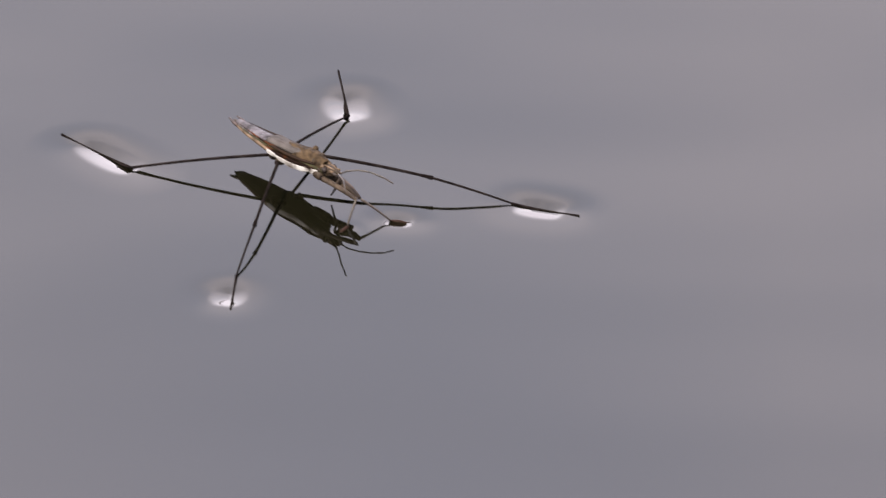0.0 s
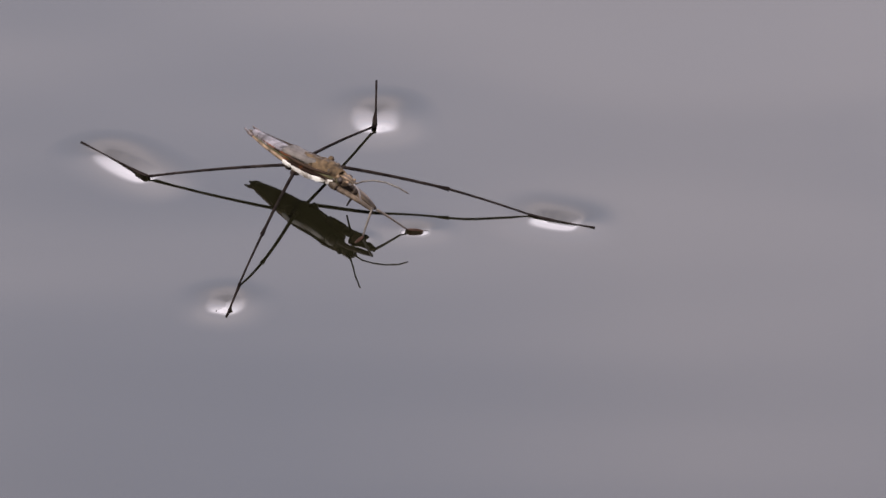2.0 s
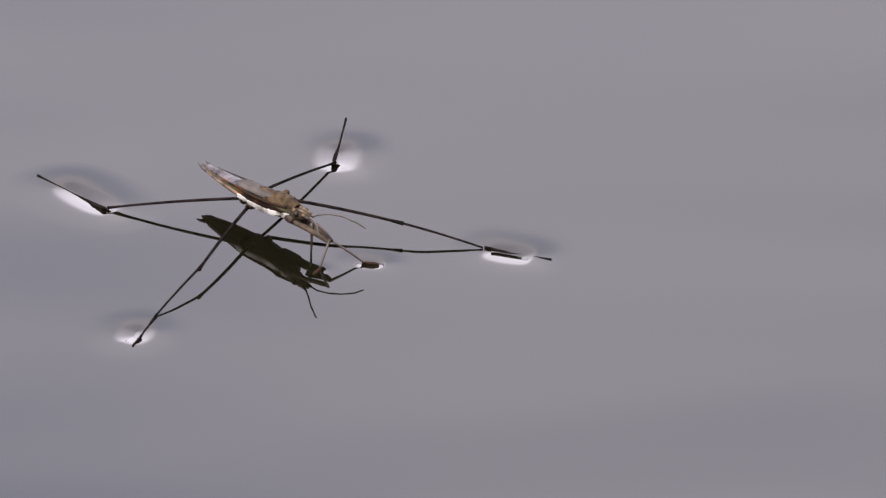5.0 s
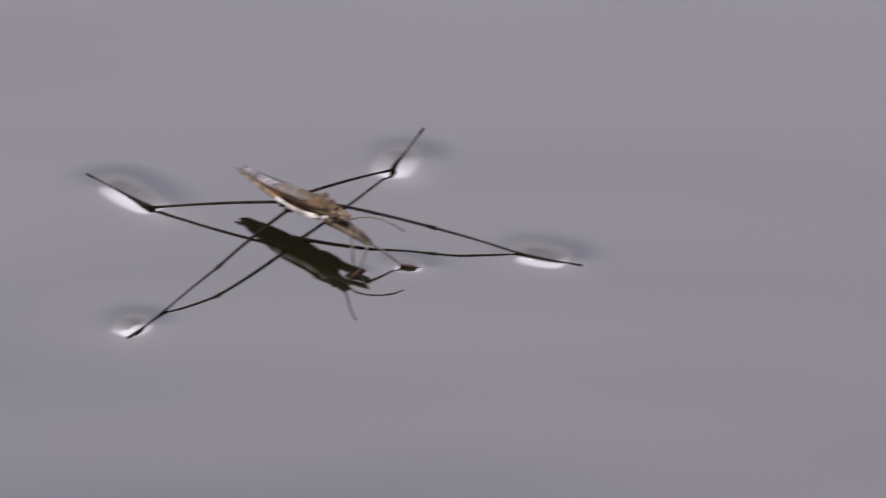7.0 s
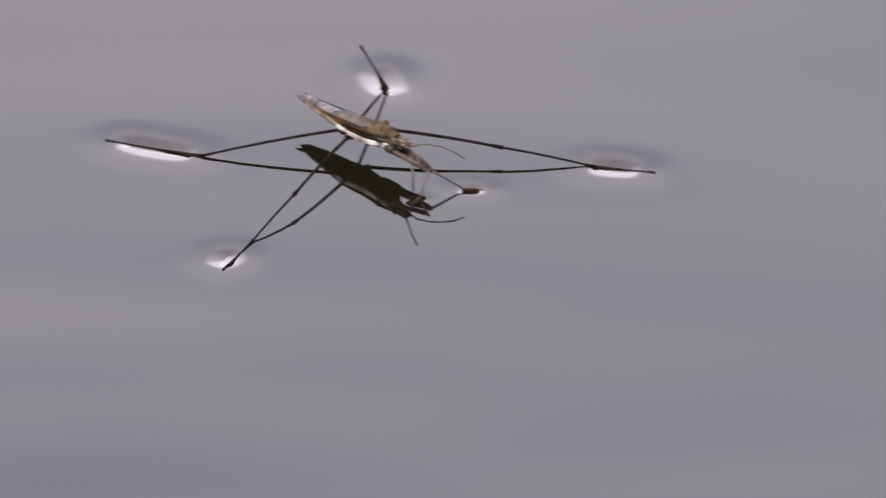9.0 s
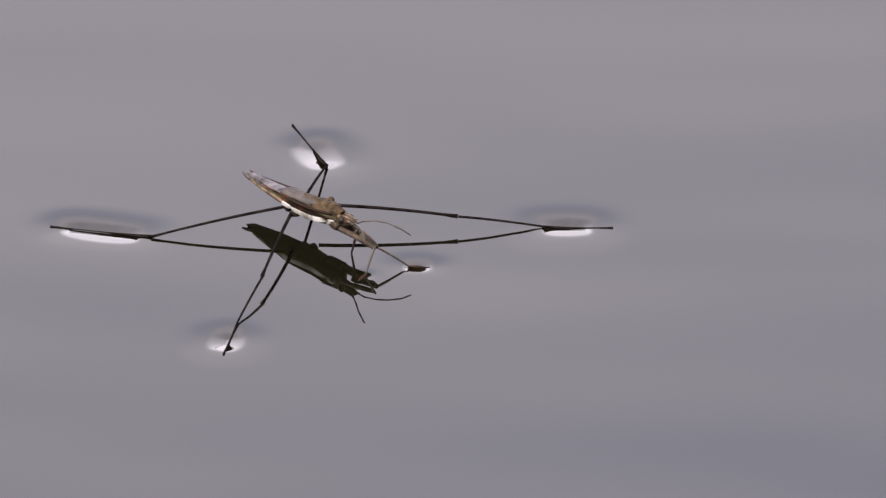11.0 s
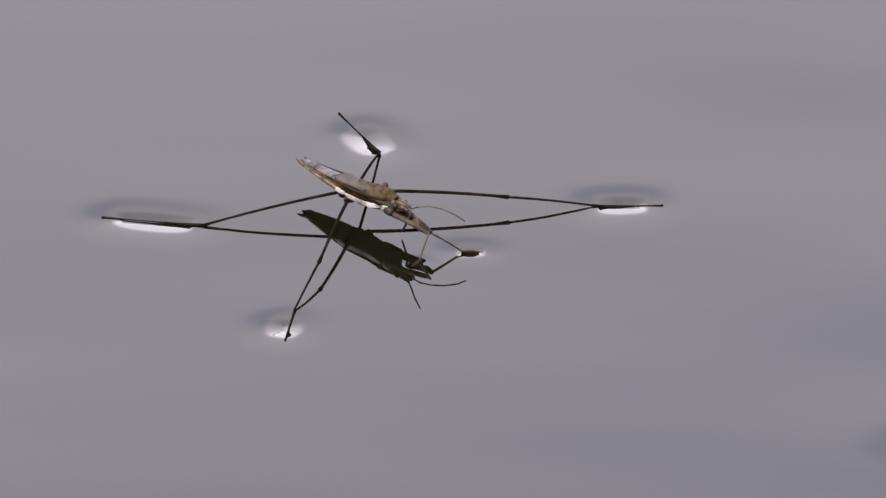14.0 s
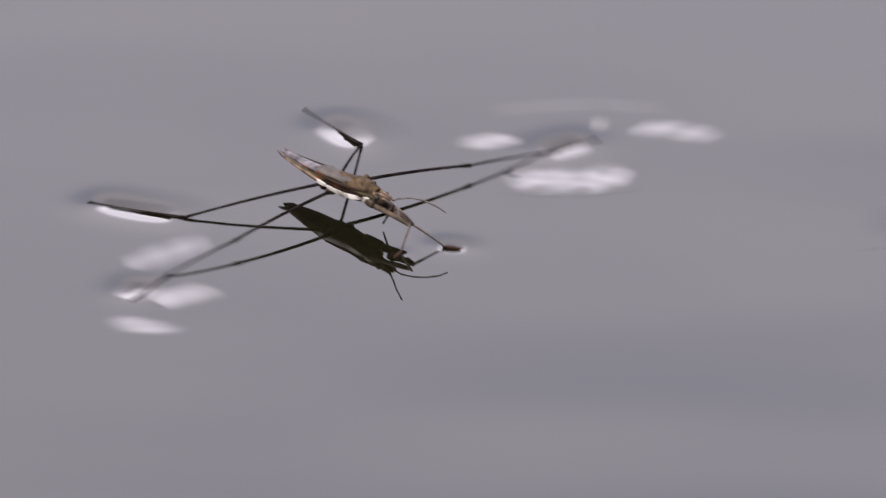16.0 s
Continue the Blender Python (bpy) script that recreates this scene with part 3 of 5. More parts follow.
# ---- what moves ----
def motions():
    walk(water, [(0, pose(0, 0, 0)), (8, pose(-0.09, -0.03, 0)), (16, pose(-0.18, -0.06, 0))])
    walk(strider, [(0, pose(-0.00001, -0.000076, -0.00007, 0, 0, -42.8)), (2, pose(-0.00001, -0.000076, -0.00007, 0, 0, -42.8)), 
         (3.7, pose(-0.00001, -0.000076, -0.00007, 0, 0, -42.8)), (5.8, pose(0.000032, 0.000492, -0.00016, 0, 0, -41.1)), 
         (8, pose(0.000022, 0.000476, -0.00016, 0, 0, -41.08)), (9.7, pose(0.000014, 0.000464, -0.00016, 0, 0, -41.06)), 
         (11.8, pose(-0.000064, 0.000365, -0.00011, 0, 0, -41.04)), (14, pose(-0.000063, 0.000366, -0.00011, 0, 0, -41.02)), 
         (15.7, pose(-0.000061, 0.000367, -0.00011, 0, 0, -41)), (15.8, pose(-0.000061, 0.000367, -0.00011, 0, 0, -41)), 
         (15.9, pose(0.000039, 0.000167, -0.00011, 0, 0, -41)), (16, pose(0.000309, -0.000332, -0.00011, 0, 0, -41))])
    walk(JOINTED["rh_femur"], [(0, pose(-0.007742, -0.005105, 0.00017, 0, 9.57, -145.32)), (0.5, pose(-0.007791, -0.004979, 0.00017, 0, 9.6, -146.22)), 
         (1, pose(-0.007868, -0.004896, 0.00017, 0, 9.57, -146.97)), (1.5, pose(-0.007818, -0.004877, 0.00017, 0, 9.63, -146.9)), 
         (2, pose(-0.007815, -0.004875, 0.00017, 0, 9.64, -146.9)), (3, pose(-0.007984, -0.004699, 0.00017, 0, 9.58, -148.51)), 
         (3.5, pose(-0.007986, -0.004697, 0.00017, 0, 9.58, -148.53)), (6, pose(-0.007903, -0.003843, 0.00026, 0, 9.5, -153.53)), 
         (6.5, pose(-0.008027, -0.003616, 0.00026, 0, 9.48, -155.37)), (7, pose(-0.007897, -0.003687, 0.00026, 0, 9.58, -154.53)), 
         (7.5, pose(-0.007686, -0.004008, 0.00026, 0, 9.65, -151.78)), (8, pose(-0.007599, -0.004568, 0.00026, 0, 9.42, -147.95)), 
         (8.5, pose(-0.007124, -0.005411, 0.00026, 0, 9.33, -141.13)), (9, pose(-0.006512, -0.006256, 0.00026, 0, 9.22, -133.87)), 
         (9.5, pose(-0.006293, -0.006501, 0.00026, 0, 9.2, -131.6)), (12, pose(-0.005982, -0.006577, 0.00021, 0, 9.69, -128.73)), 
         (12.5, pose(-0.005938, -0.006703, 0.00021, 0, 9.61, -127.93)), (13, pose(-0.006013, -0.006619, 0.00021, 0, 9.63, -128.7)), 
         (13.5, pose(-0.005922, -0.006722, 0.00021, 0, 9.6, -127.75)), (15, pose(-0.00592, -0.006727, 0.00021, 0, 9.6, -127.72)), 
         (15.5, pose(-0.005841, -0.006818, 0.00021, 0, 9.58, -126.9)), (15.8, pose(-0.00584, -0.006819, 0.00021, 0, 9.58, -126.88)), 
         (15.9, pose(-0.006046, -0.006735, 0.00021, 0, 9.5, -128.36)), (16, pose(-0.005907, -0.006768, 0.00021, 0, 9.57, -127.47))])
    walk(JOINTED["rh_tibia"], [(0, pose(-0.013937, -0.004553, 0.00011, 0, 0.55, 174.91)), (0.5, pose(-0.013975, -0.004311, 0.00011, 0, 0.55, 173.84)), 
         (1, pose(-0.014056, -0.00427, 0.00011, 0, 0.55, 174.22)), (1.5, pose(-0.013999, -0.004177, 0.00011, 0, 0.55, 173.53)), 
         (2, pose(-0.013991, -0.004136, 0.00011, 0, 0.55, 173.17)), (3, pose(-0.014158, -0.003952, 0.00011, 0, 0.55, 173.1)), 
         (3.5, pose(-0.014155, -0.003907, 0.00011, 0, 0.55, 172.7)), (6, pose(-0.014073, -0.003058, 0.0002, 0, 0.55, 172.75)), 
         (6.5, pose(-0.014164, -0.002603, 0.0002, 0, 0.55, 170.63)), (7, pose(-0.014041, -0.002718, 0.0002, 0, 0.55, 171.04)), 
         (7.5, pose(-0.013878, -0.003421, 0.0002, 0, 0.55, 174.59)), (8, pose(-0.013819, -0.00456, 0.0002, 0, 0.55, 179.93)), 
         (8.5, pose(-0.013241, -0.006539, 0.0002, 0, 0.55, 190.44)), (9, pose(-0.012376, -0.008332, 0.0002, 0, 0.55, 199.49)), 
         (9.5, pose(-0.012104, -0.00872, 0.000199, 0, 0.55, 200.9)), (12, pose(-0.011386, -0.009657, 0.00015, 0, 0.55, 209.69)), 
         (12.5, pose(-0.011342, -0.009783, 0.00015, 0, 0.55, 209.69)), (13, pose(-0.011419, -0.009695, 0.00015, 0, 0.55, 209.64)), 
         (13.5, pose(-0.011327, -0.009801, 0.00015, 0, 0.55, 209.67)), (14, pose(-0.011329, -0.009797, 0.00015, 0, 0.55, 209.58)), 
         (14.5, pose(-0.011384, -0.009702, 0.00015, 0, 0.55, 208.64)), (15, pose(-0.011334, -0.00979, 0.00015, 0, 0.55, 209.5)), 
         (15.5, pose(-0.011252, -0.009884, 0.00015, 0, 0.55, 209.54)), (15.8, pose(-0.011252, -0.009885, 0.00015, 0, 0.55, 209.53)), 
         (15.9, pose(-0.011458, -0.0098, 0.00015, 0, 0.55, 209.53)), (16, pose(-0.011781, -0.008814, 0.00015, 0, 0.55, 199.21))])
    walk(JOINTED["rm_femur"], [(0, pose(0.003923, -0.007026, 0.00099, 0, 3.51, -58.14)), (0.5, pose(0.003926, -0.007177, 0.000989, 0, 3.46, -58.73)), 
         (1, pose(0.003894, -0.007365, 0.000989, 0, 3.4, -59.67)), (1.5, pose(0.003474, -0.006987, 0.000988, 0, 3.65, -60.98)), 
         (2, pose(0.003447, -0.007178, 0.000987, 0, 3.58, -61.90)), (2.5, pose(0.003297, -0.007168, 0.000987, 0, 3.63, -62.89)), 
         (3, pose(0.003261, -0.007355, 0.000986, 0, 3.56, -63.80)), (3.5, pose(0.003187, -0.007427, 0.000986, 0, 3.55, -64.56)), 
         (6, pose(0.002013, -0.008802, 0.001072, 0, 2.58, -75.98)), (6.5, pose(0.001552, -0.008888, 0.001072, 0, 2.59, -79.19)), 
         (7, pose(0.001449, -0.008694, 0.001071, 0, 2.66, -79.63)), (7.5, pose(0.001621, -0.008727, 0.00107, 0, 2.65, -78.50)), 
         (8, pose(0.001632, -0.008734, 0.00107, 0, 2.65, -78.44)), (8.5, pose(0.001831, -0.008572, 0.001069, 0, 2.69, -76.82)), 
         (9, pose(0.002171, -0.008075, 0.001069, 0, 2.83, -73.48)), (9.5, pose(0.003299, -0.008008, 0.001068, 0, 2.71, -65.66)), 
         (12, pose(0.003675, -0.007405, 0.001015, 0, 3.24, -61.22)), (12.5, pose(0.003801, -0.007631, 0.001014, 0, 3.14, -61.23)), 
         (13, pose(0.003804, -0.007634, 0.001013, 0, 3.14, -61.22)), (13.5, pose(0.003694, -0.007433, 0.001013, 0, 3.24, -61.20)), 
         (14, pose(0.00374, -0.007563, 0.001012, 0, 3.19, -61.37)), (15, pose(0.00375, -0.007579, 0.001011, 0, 3.19, -61.37)), 
         (15.5, pose(0.003873, -0.007641, 0.00101, 0, 3.15, -60.82)), (15.7, pose(0.003875, -0.007645, 0.00101, 0, 3.15, -60.81)), 
         (15.8, pose(0.003749, -0.007863, 0.00096, 0, 3.45, -62.35)), (15.9, pose(0.001697, -0.008183, 0.00091, 0, 4.01, -77.10)), 
         (16, pose(-0.000604, -0.008529, 0.00086, 0, 4.3, -94.28))])
    walk(JOINTED["rm_tibia"], [(0, pose(0.006428, -0.011275, 0.00017, 0, 9.44, -59.48)), (0.5, pose(0.006321, -0.011486, 0.00017, 0, 9.44, -60.94)), 
         (1, pose(0.006219, -0.011706, 0.00017, 0, 9.44, -61.83)), (1.5, pose(0.005807, -0.01134, 0.00017, 0, 9.4, -61.81)), 
         (2, pose(0.005709, -0.011565, 0.00017, 0, 9.4, -62.72)), (2.5, pose(0.005502, -0.011586, 0.00017, 0, 9.39, -63.48)), 
         (3, pose(0.005393, -0.011805, 0.00017, 0, 9.39, -64.4)), (3.5, pose(0.005231, -0.011918, 0.00017, 0, 9.39, -65.53)), 
         (6, pose(0.002632, -0.013703, 0.00026, 0, 9.34, -82.81)), (6.5, pose(0.002205, -0.013777, 0.00026, 0, 9.35, -82.39)), 
         (7, pose(0.00177, -0.013616, 0.00026, 0, 9.34, -86.27)), (7.5, pose(0.001895, -0.013654, 0.00026, 0, 9.33, -86.82)), 
         (8, pose(0.002031, -0.013651, 0.00026, 0, 9.32, -85.36)), (8.5, pose(0.002148, -0.013496, 0.00026, 0, 9.31, -86.32)), 
         (9, pose(0.003245, -0.012897, 0.00026, 0, 9.29, -77.45)), (9.5, pose(0.004813, -0.012707, 0.00026, 0, 9.29, -72.14)), 
         (12, pose(0.005686, -0.011921, 0.00021, 0, 9.25, -65.99)), (12.5, pose(0.005797, -0.012148, 0.00021, 0, 9.25, -66.16)), 
         (13, pose(0.005809, -0.012148, 0.00021, 0, 9.24, -66.05)), (13.5, pose(0.005726, -0.011941, 0.00021, 0, 9.22, -65.74)), 
         (14, pose(0.005787, -0.012061, 0.00021, 0, 9.22, -65.53)), (15, pose(0.005805, -0.012073, 0.00021, 0, 9.2, -65.43)), 
         (15.5, pose(0.005857, -0.012166, 0.00021, 0, 9.2, -66.32)), (15.7, pose(0.00586, -0.012169, 0.00021, 0, 9.2, -66.32)), 
         (15.8, pose(0.005677, -0.012414, 0.00021, 0, 8.63, -67.04)), (15.9, pose(0.002052, -0.013117, 0.00021, 0, 8.05, -85.89)), 
         (16, pose(-0.001389, -0.013423, 0.00021, 0, 7.47, -99.11))])
    walk(JOINTED["rm_tarsus"], [(0, pose(0.009023, -0.014578, 0.000109, 0, 0.82, -51.84)), (1, pose(0.008673, -0.015115, 0.00011, 0, 0.82, -54.25)), 
         (1.5, pose(0.008131, -0.014839, 0.000109, 0, 0.83, -56.42)), (2, pose(0.007956, -0.015113, 0.000109, 0, 0.83, -57.66)), 
         (2.5, pose(0.007656, -0.015192, 0.000109, 0, 0.83, -59.14)), (3, pose(0.007466, -0.015458, 0.000109, 0, 0.83, -60.42)), 
         (3.5, pose(0.007216, -0.015619, 0.000109, 0, 0.83, -61.8)), (6, pose(0.003499, -0.017813, 0.0002, 0, 0.81, -78.09)), 
         (6.5, pose(0.002673, -0.017951, 0.0002, 0, 0.81, -83.6)), (7, pose(0.002435, -0.017763, 0.000199, 0, 0.82, -80.88)), 
         (7.5, pose(0.002703, -0.017775, 0.0002, 0, 0.82, -78.9)), (8, pose(0.002728, -0.017793, 0.0002, 0, 0.82, -80.44)), 
         (8.5, pose(0.003181, -0.017567, 0.0002, 0, 0.82, -75.76)), (9, pose(0.004426, -0.016928, 0.0002, 0, 0.82, -73.67)), 
         (9.5, pose(0.006466, -0.016568, 0.000204, 0, 0.76, -66.82)), (12, pose(0.007857, -0.015516, 0.000149, 0, 0.82, -58.88)), 
         (12.5, pose(0.008045, -0.015695, 0.00015, 0, 0.82, -57.64)), (13, pose(0.008121, -0.015654, 0.00015, 0, 0.81, -56.59)), 
         (13.5, pose(0.008057, -0.015435, 0.000149, 0, 0.82, -56.28)), (14, pose(0.008092, -0.015572, 0.000149, 0, 0.82, -56.71)), 
         (14.5, pose(0.008084, -0.015589, 0.00015, 0, 0.82, -56.98)), (15, pose(0.008129, -0.015572, 0.00015, 0, 0.82, -56.4)), 
         (15.5, pose(0.008241, -0.015623, 0.00015, 0, 0.82, -55.42)), (15.7, pose(0.008243, -0.015627, 0.00015, 0, 0.82, -55.42)), 
         (15.8, pose(0.007558, -0.016169, 0.000151, 0, 0.8, -63.39)), (15.9, pose(0.002852, -0.01724, 0.000151, 0, 0.8, -79.01)), 
         (16, pose(-0.000698, -0.017565, 0.00015, 0, 0.81, -80.53))])
    walk(JOINTED["rf_femur"], [(0, pose(0.00675, -0.00127, 0.00152, 0, 5.22, -5.99)), (16, pose(0.00675, -0.00127, 0.00152, 0, 5.22, -5.99))])
    walk(JOINTED["rf_tibia"], [(0, pose(0.0069, -0.00225, 0.00013, 0, 54.5, -81.3)), (2, pose(0.0069, -0.00225, 0.00013, 0, 54.5, -81.3)), 
         (3.5, pose(0.0069, -0.00225, 0.00013, 0, 54.5, -81.3)), (6, pose(0.0069, -0.00225, 0.00022, 0, 52.67, -81.3)), 
         (8, pose(0.0069, -0.00225, 0.00022, 0, 52.67, -81.3)), (9.5, pose(0.0069, -0.00225, 0.00022, 0, 52.67, -81.3)), 
         (12, pose(0.0069, -0.00225, 0.00017, 0, 53.71, -81.3)), (14, pose(0.0069, -0.00225, 0.00017, 0, 53.71, -81.3)), 
         (15.9, pose(0.0069, -0.00225, 0.00017, 0, 53.71, -81.3)), (16, pose(0.0069, -0.00225, 0.00017, 0, 53.71, -81.3))])
    walk(JOINTED["rf_tarsus"], [(0, pose(0.007021, -0.003041, 0.0001, 0, 1.91, -81.3)), (2, pose(0.007021, -0.003041, 0.0001, 0, 1.91, -81.3)), 
         (3.5, pose(0.007021, -0.003041, 0.0001, 0, 1.91, -81.3)), (6, pose(0.007021, -0.003041, 0.00019, 0, 1.91, -81.3)), 
         (8, pose(0.007021, -0.003041, 0.00019, 0, 1.91, -81.3)), (12, pose(0.007021, -0.003041, 0.00014, 0, 1.91, -81.3)), 
         (14, pose(0.007021, -0.003041, 0.00014, 0, 1.91, -81.3)), (15.9, pose(0.007021, -0.003041, 0.00014, 0, 1.91, -81.3)), 
         (16, pose(0.007021, -0.003041, 0.00014, 0, 1.91, -81.3))])
    walk(JOINTED["lh_femur"], [(0, pose(-0.002935, 0.00862, 0.00017, 0, 10.28, 106.62)), (0.5, pose(-0.002705, 0.008828, 0.00017, 0, 10.11, 104.69)), 
         (1, pose(-0.002637, 0.008906, 0.00017, 0, 10.04, 104.11)), (1.5, pose(-0.002606, 0.009098, 0.00017, 0, 9.84, 103.59)), 
         (2, pose(-0.002448, 0.00908, 0.00017, 0, 9.9, 102.58)), (2.5, pose(-0.002372, 0.009148, 0.00017, 0, 9.84, 101.98)), 
         (3, pose(-0.002334, 0.009182, 0.00017, 0, 9.81, 101.69)), (3.5, pose(-0.002142, 0.009048, 0.00017, 0, 10, 100.59)), 
         (6, pose(-0.001078, 0.009156, 0.00026, 0, 9.43, 93.28)), (6.5, pose(-0.000566, 0.009277, 0.00026, 0, 9.31, 89.77)), 
         (7, pose(-0.000586, 0.009293, 0.00026, 0, 9.3, 89.91)), (7.5, pose(-0.000763, 0.00934, 0.00026, 0, 9.24, 91.09)), 
         (8, pose(-0.002171, 0.008924, 0.00026, 0, 9.54, 100.95)), (8.5, pose(-0.003415, 0.007858, 0.00026, 0, 10.37, 111.75)), 
         (9, pose(-0.004363, 0.007859, 0.00026, 0, 9.86, 118.06)), (9.5, pose(-0.004599, 0.007857, 0.00026, 0, 9.72, 119.54)), 
         (12, pose(-0.00483, 0.007749, 0.00021, 0, 10.04, 121.33)), (12.5, pose(-0.004833, 0.007753, 0.00021, 0, 10.03, 121.33)), 
         (13, pose(-0.004764, 0.007672, 0.00021, 0, 10.16, 121.22)), (13.5, pose(-0.004769, 0.007675, 0.00021, 0, 10.15, 121.23)), 
         (14, pose(-0.004851, 0.00777, 0.00021, 0, 10, 121.38)), (14.5, pose(-0.004733, 0.007718, 0.00021, 0, 10.13, 120.85)), 
         (15, pose(-0.004895, 0.007903, 0.00021, 0, 9.84, 121.16)), (15.5, pose(-0.004815, 0.007817, 0.00021, 0, 9.98, 121)), 
         (15.8, pose(-0.004817, 0.007819, 0.00021, 0, 9.97, 121)), (15.9, pose(-0.005024, 0.007905, 0.00021, 0, 9.76, 121.91)), 
         (16, pose(-0.004842, 0.007824, 0.00021, 0, 9.95, 121.13))])
    walk(JOINTED["lh_tibia"], [(0, pose(-0.007572, 0.012766, 0.00011, 0, 0.55, 138.2)), (0.5, pose(-0.0072, 0.013127, 0.00011, 0, 0.55, 136.28)), 
         (1, pose(-0.007031, 0.013309, 0.00011, 0, 0.55, 134.94)), (1.5, pose(-0.006961, 0.013539, 0.00011, 0, 0.55, 134.44)), 
         (2, pose(-0.006616, 0.013697, 0.00011, 0, 0.55, 132.07)), (2.5, pose(-0.006502, 0.013798, 0.000109, 0, 0.55, 131.61)), 
         (3, pose(-0.006392, 0.013895, 0.000109, 0, 0.55, 130.73)), (3.5, pose(-0.006121, 0.013829, 0.00011, 0, 0.55, 129.77)), 
         (6, pose(-0.00387, 0.014714, 0.0002, 0, 0.55, 116.66)), (6.5, pose(-0.002961, 0.015018, 0.0002, 0, 0.55, 112.64)), 
         (7, pose(-0.002995, 0.015028, 0.0002, 0, 0.55, 112.78)), (7.5, pose(-0.003223, 0.015053, 0.0002, 0, 0.55, 113.3)), 
         (8, pose(-0.005419, 0.014229, 0.0002, 0, 0.55, 121.47)), (8.5, pose(-0.007813, 0.012257, 0.000199, 0, 0.56, 135)), 
         (9, pose(-0.009513, 0.011347, 0.0002, 0, 0.55, 145.89)), (9.5, pose(-0.009889, 0.011128, 0.0002, 0, 0.55, 148.27)), 
         (12, pose(-0.010273, 0.010759, 0.00015, 0, 0.55, 151.06)), (12.5, pose(-0.010296, 0.010726, 0.00015, 0, 0.55, 151.44)), 
         (13, pose(-0.010315, 0.010478, 0.00015, 0, 0.55, 153.18)), (13.5, pose(-0.010341, 0.010438, 0.00015, 0, 0.55, 153.63)), 
         (14, pose(-0.010443, 0.010493, 0.00015, 0, 0.55, 154.04)), (14.5, pose(-0.010301, 0.010489, 0.00015, 0, 0.55, 153.54)), 
         (15, pose(-0.010503, 0.010593, 0.00015, 0, 0.55, 154.37)), (15.5, pose(-0.010423, 0.010508, 0.00015, 0, 0.55, 154.37)), 
         (15.8, pose(-0.010424, 0.010512, 0.00015, 0, 0.55, 154.35)), (15.9, pose(-0.010631, 0.010598, 0.00015, 0, 0.55, 154.35)), 
         (16, pose(-0.010842, 0.009464, 0.00015, 0, 0.55, 164.71))])
    walk(JOINTED["lm_femur"], [(0, pose(0.007543, 0.004515, 0.00107, 0, 2.66, 24.11)), (0.5, pose(0.0075, 0.004487, 0.001061, 0, 2.74, 24.07)), 
         (1, pose(0.007486, 0.004503, 0.001051, 0, 2.81, 24.21)), (1.5, pose(0.007545, 0.004591, 0.001042, 0, 2.83, 24.58)), 
         (2, pose(0.007611, 0.004519, 0.001033, 0, 2.88, 23.93)), (2.5, pose(0.007456, 0.004541, 0.001024, 0, 3.01, 24.54)), 
         (3.5, pose(0.007475, 0.004589, 0.001005, 0, 3.12, 24.79)), (6, pose(0.007811, 0.003843, 0.001049, 0, 2.82, 19.04)), 
         (6.5, pose(0.007609, 0.003687, 0.001039, 0, 3, 18.52)), (7, pose(0.007662, 0.003787, 0.00103, 0, 3.02, 19.05)), 
         (7.5, pose(0.007681, 0.004004, 0.001013, 0, 3.1, 20.43)), (8, pose(0.007549, 0.004078, 0.000995, 0, 3.27, 21.29)), 
         (8.5, pose(0.007359, 0.004537, 0.000978, 0, 3.38, 24.83)), (9, pose(0.007111, 0.004988, 0.00096, 0, 3.51, 28.51)), 
         (9.5, pose(0.0071, 0.005502, 0.000964, 0, 3.34, 31.6)), (12, pose(0.006333, 0.00641, 0.000932, 0, 3.58, 39.84)), 
         (12.5, pose(0.006142, 0.006556, 0.000936, 0, 3.58, 41.49)), (13, pose(0.006258, 0.006654, 0.00094, 0, 3.47, 41.43)), 
         (13.5, pose(0.006062, 0.006646, 0.000944, 0, 3.52, 42.33)), (14, pose(0.006147, 0.006705, 0.000947, 0, 3.44, 42.21)), 
         (14.5, pose(0.006157, 0.006535, 0.000951, 0, 3.48, 41.31)), (15, pose(0.005934, 0.006637, 0.000955, 0, 3.5, 42.92)), 
         (15.5, pose(0.006105, 0.006595, 0.000959, 0, 3.42, 41.86)), (15.7, pose(0.006108, 0.006591, 0.00096, 0, 3.41, 41.83)), 
         (15.8, pose(0.005759, 0.006902, 0.000905, 0, 3.81, 45.09)), (15.9, pose(0.004593, 0.0078, 0.00085, 0, 4.19, 55.41)), 
         (16, pose(0.002846, 0.008803, 0.00076, 0, 4.71, 69.39))])
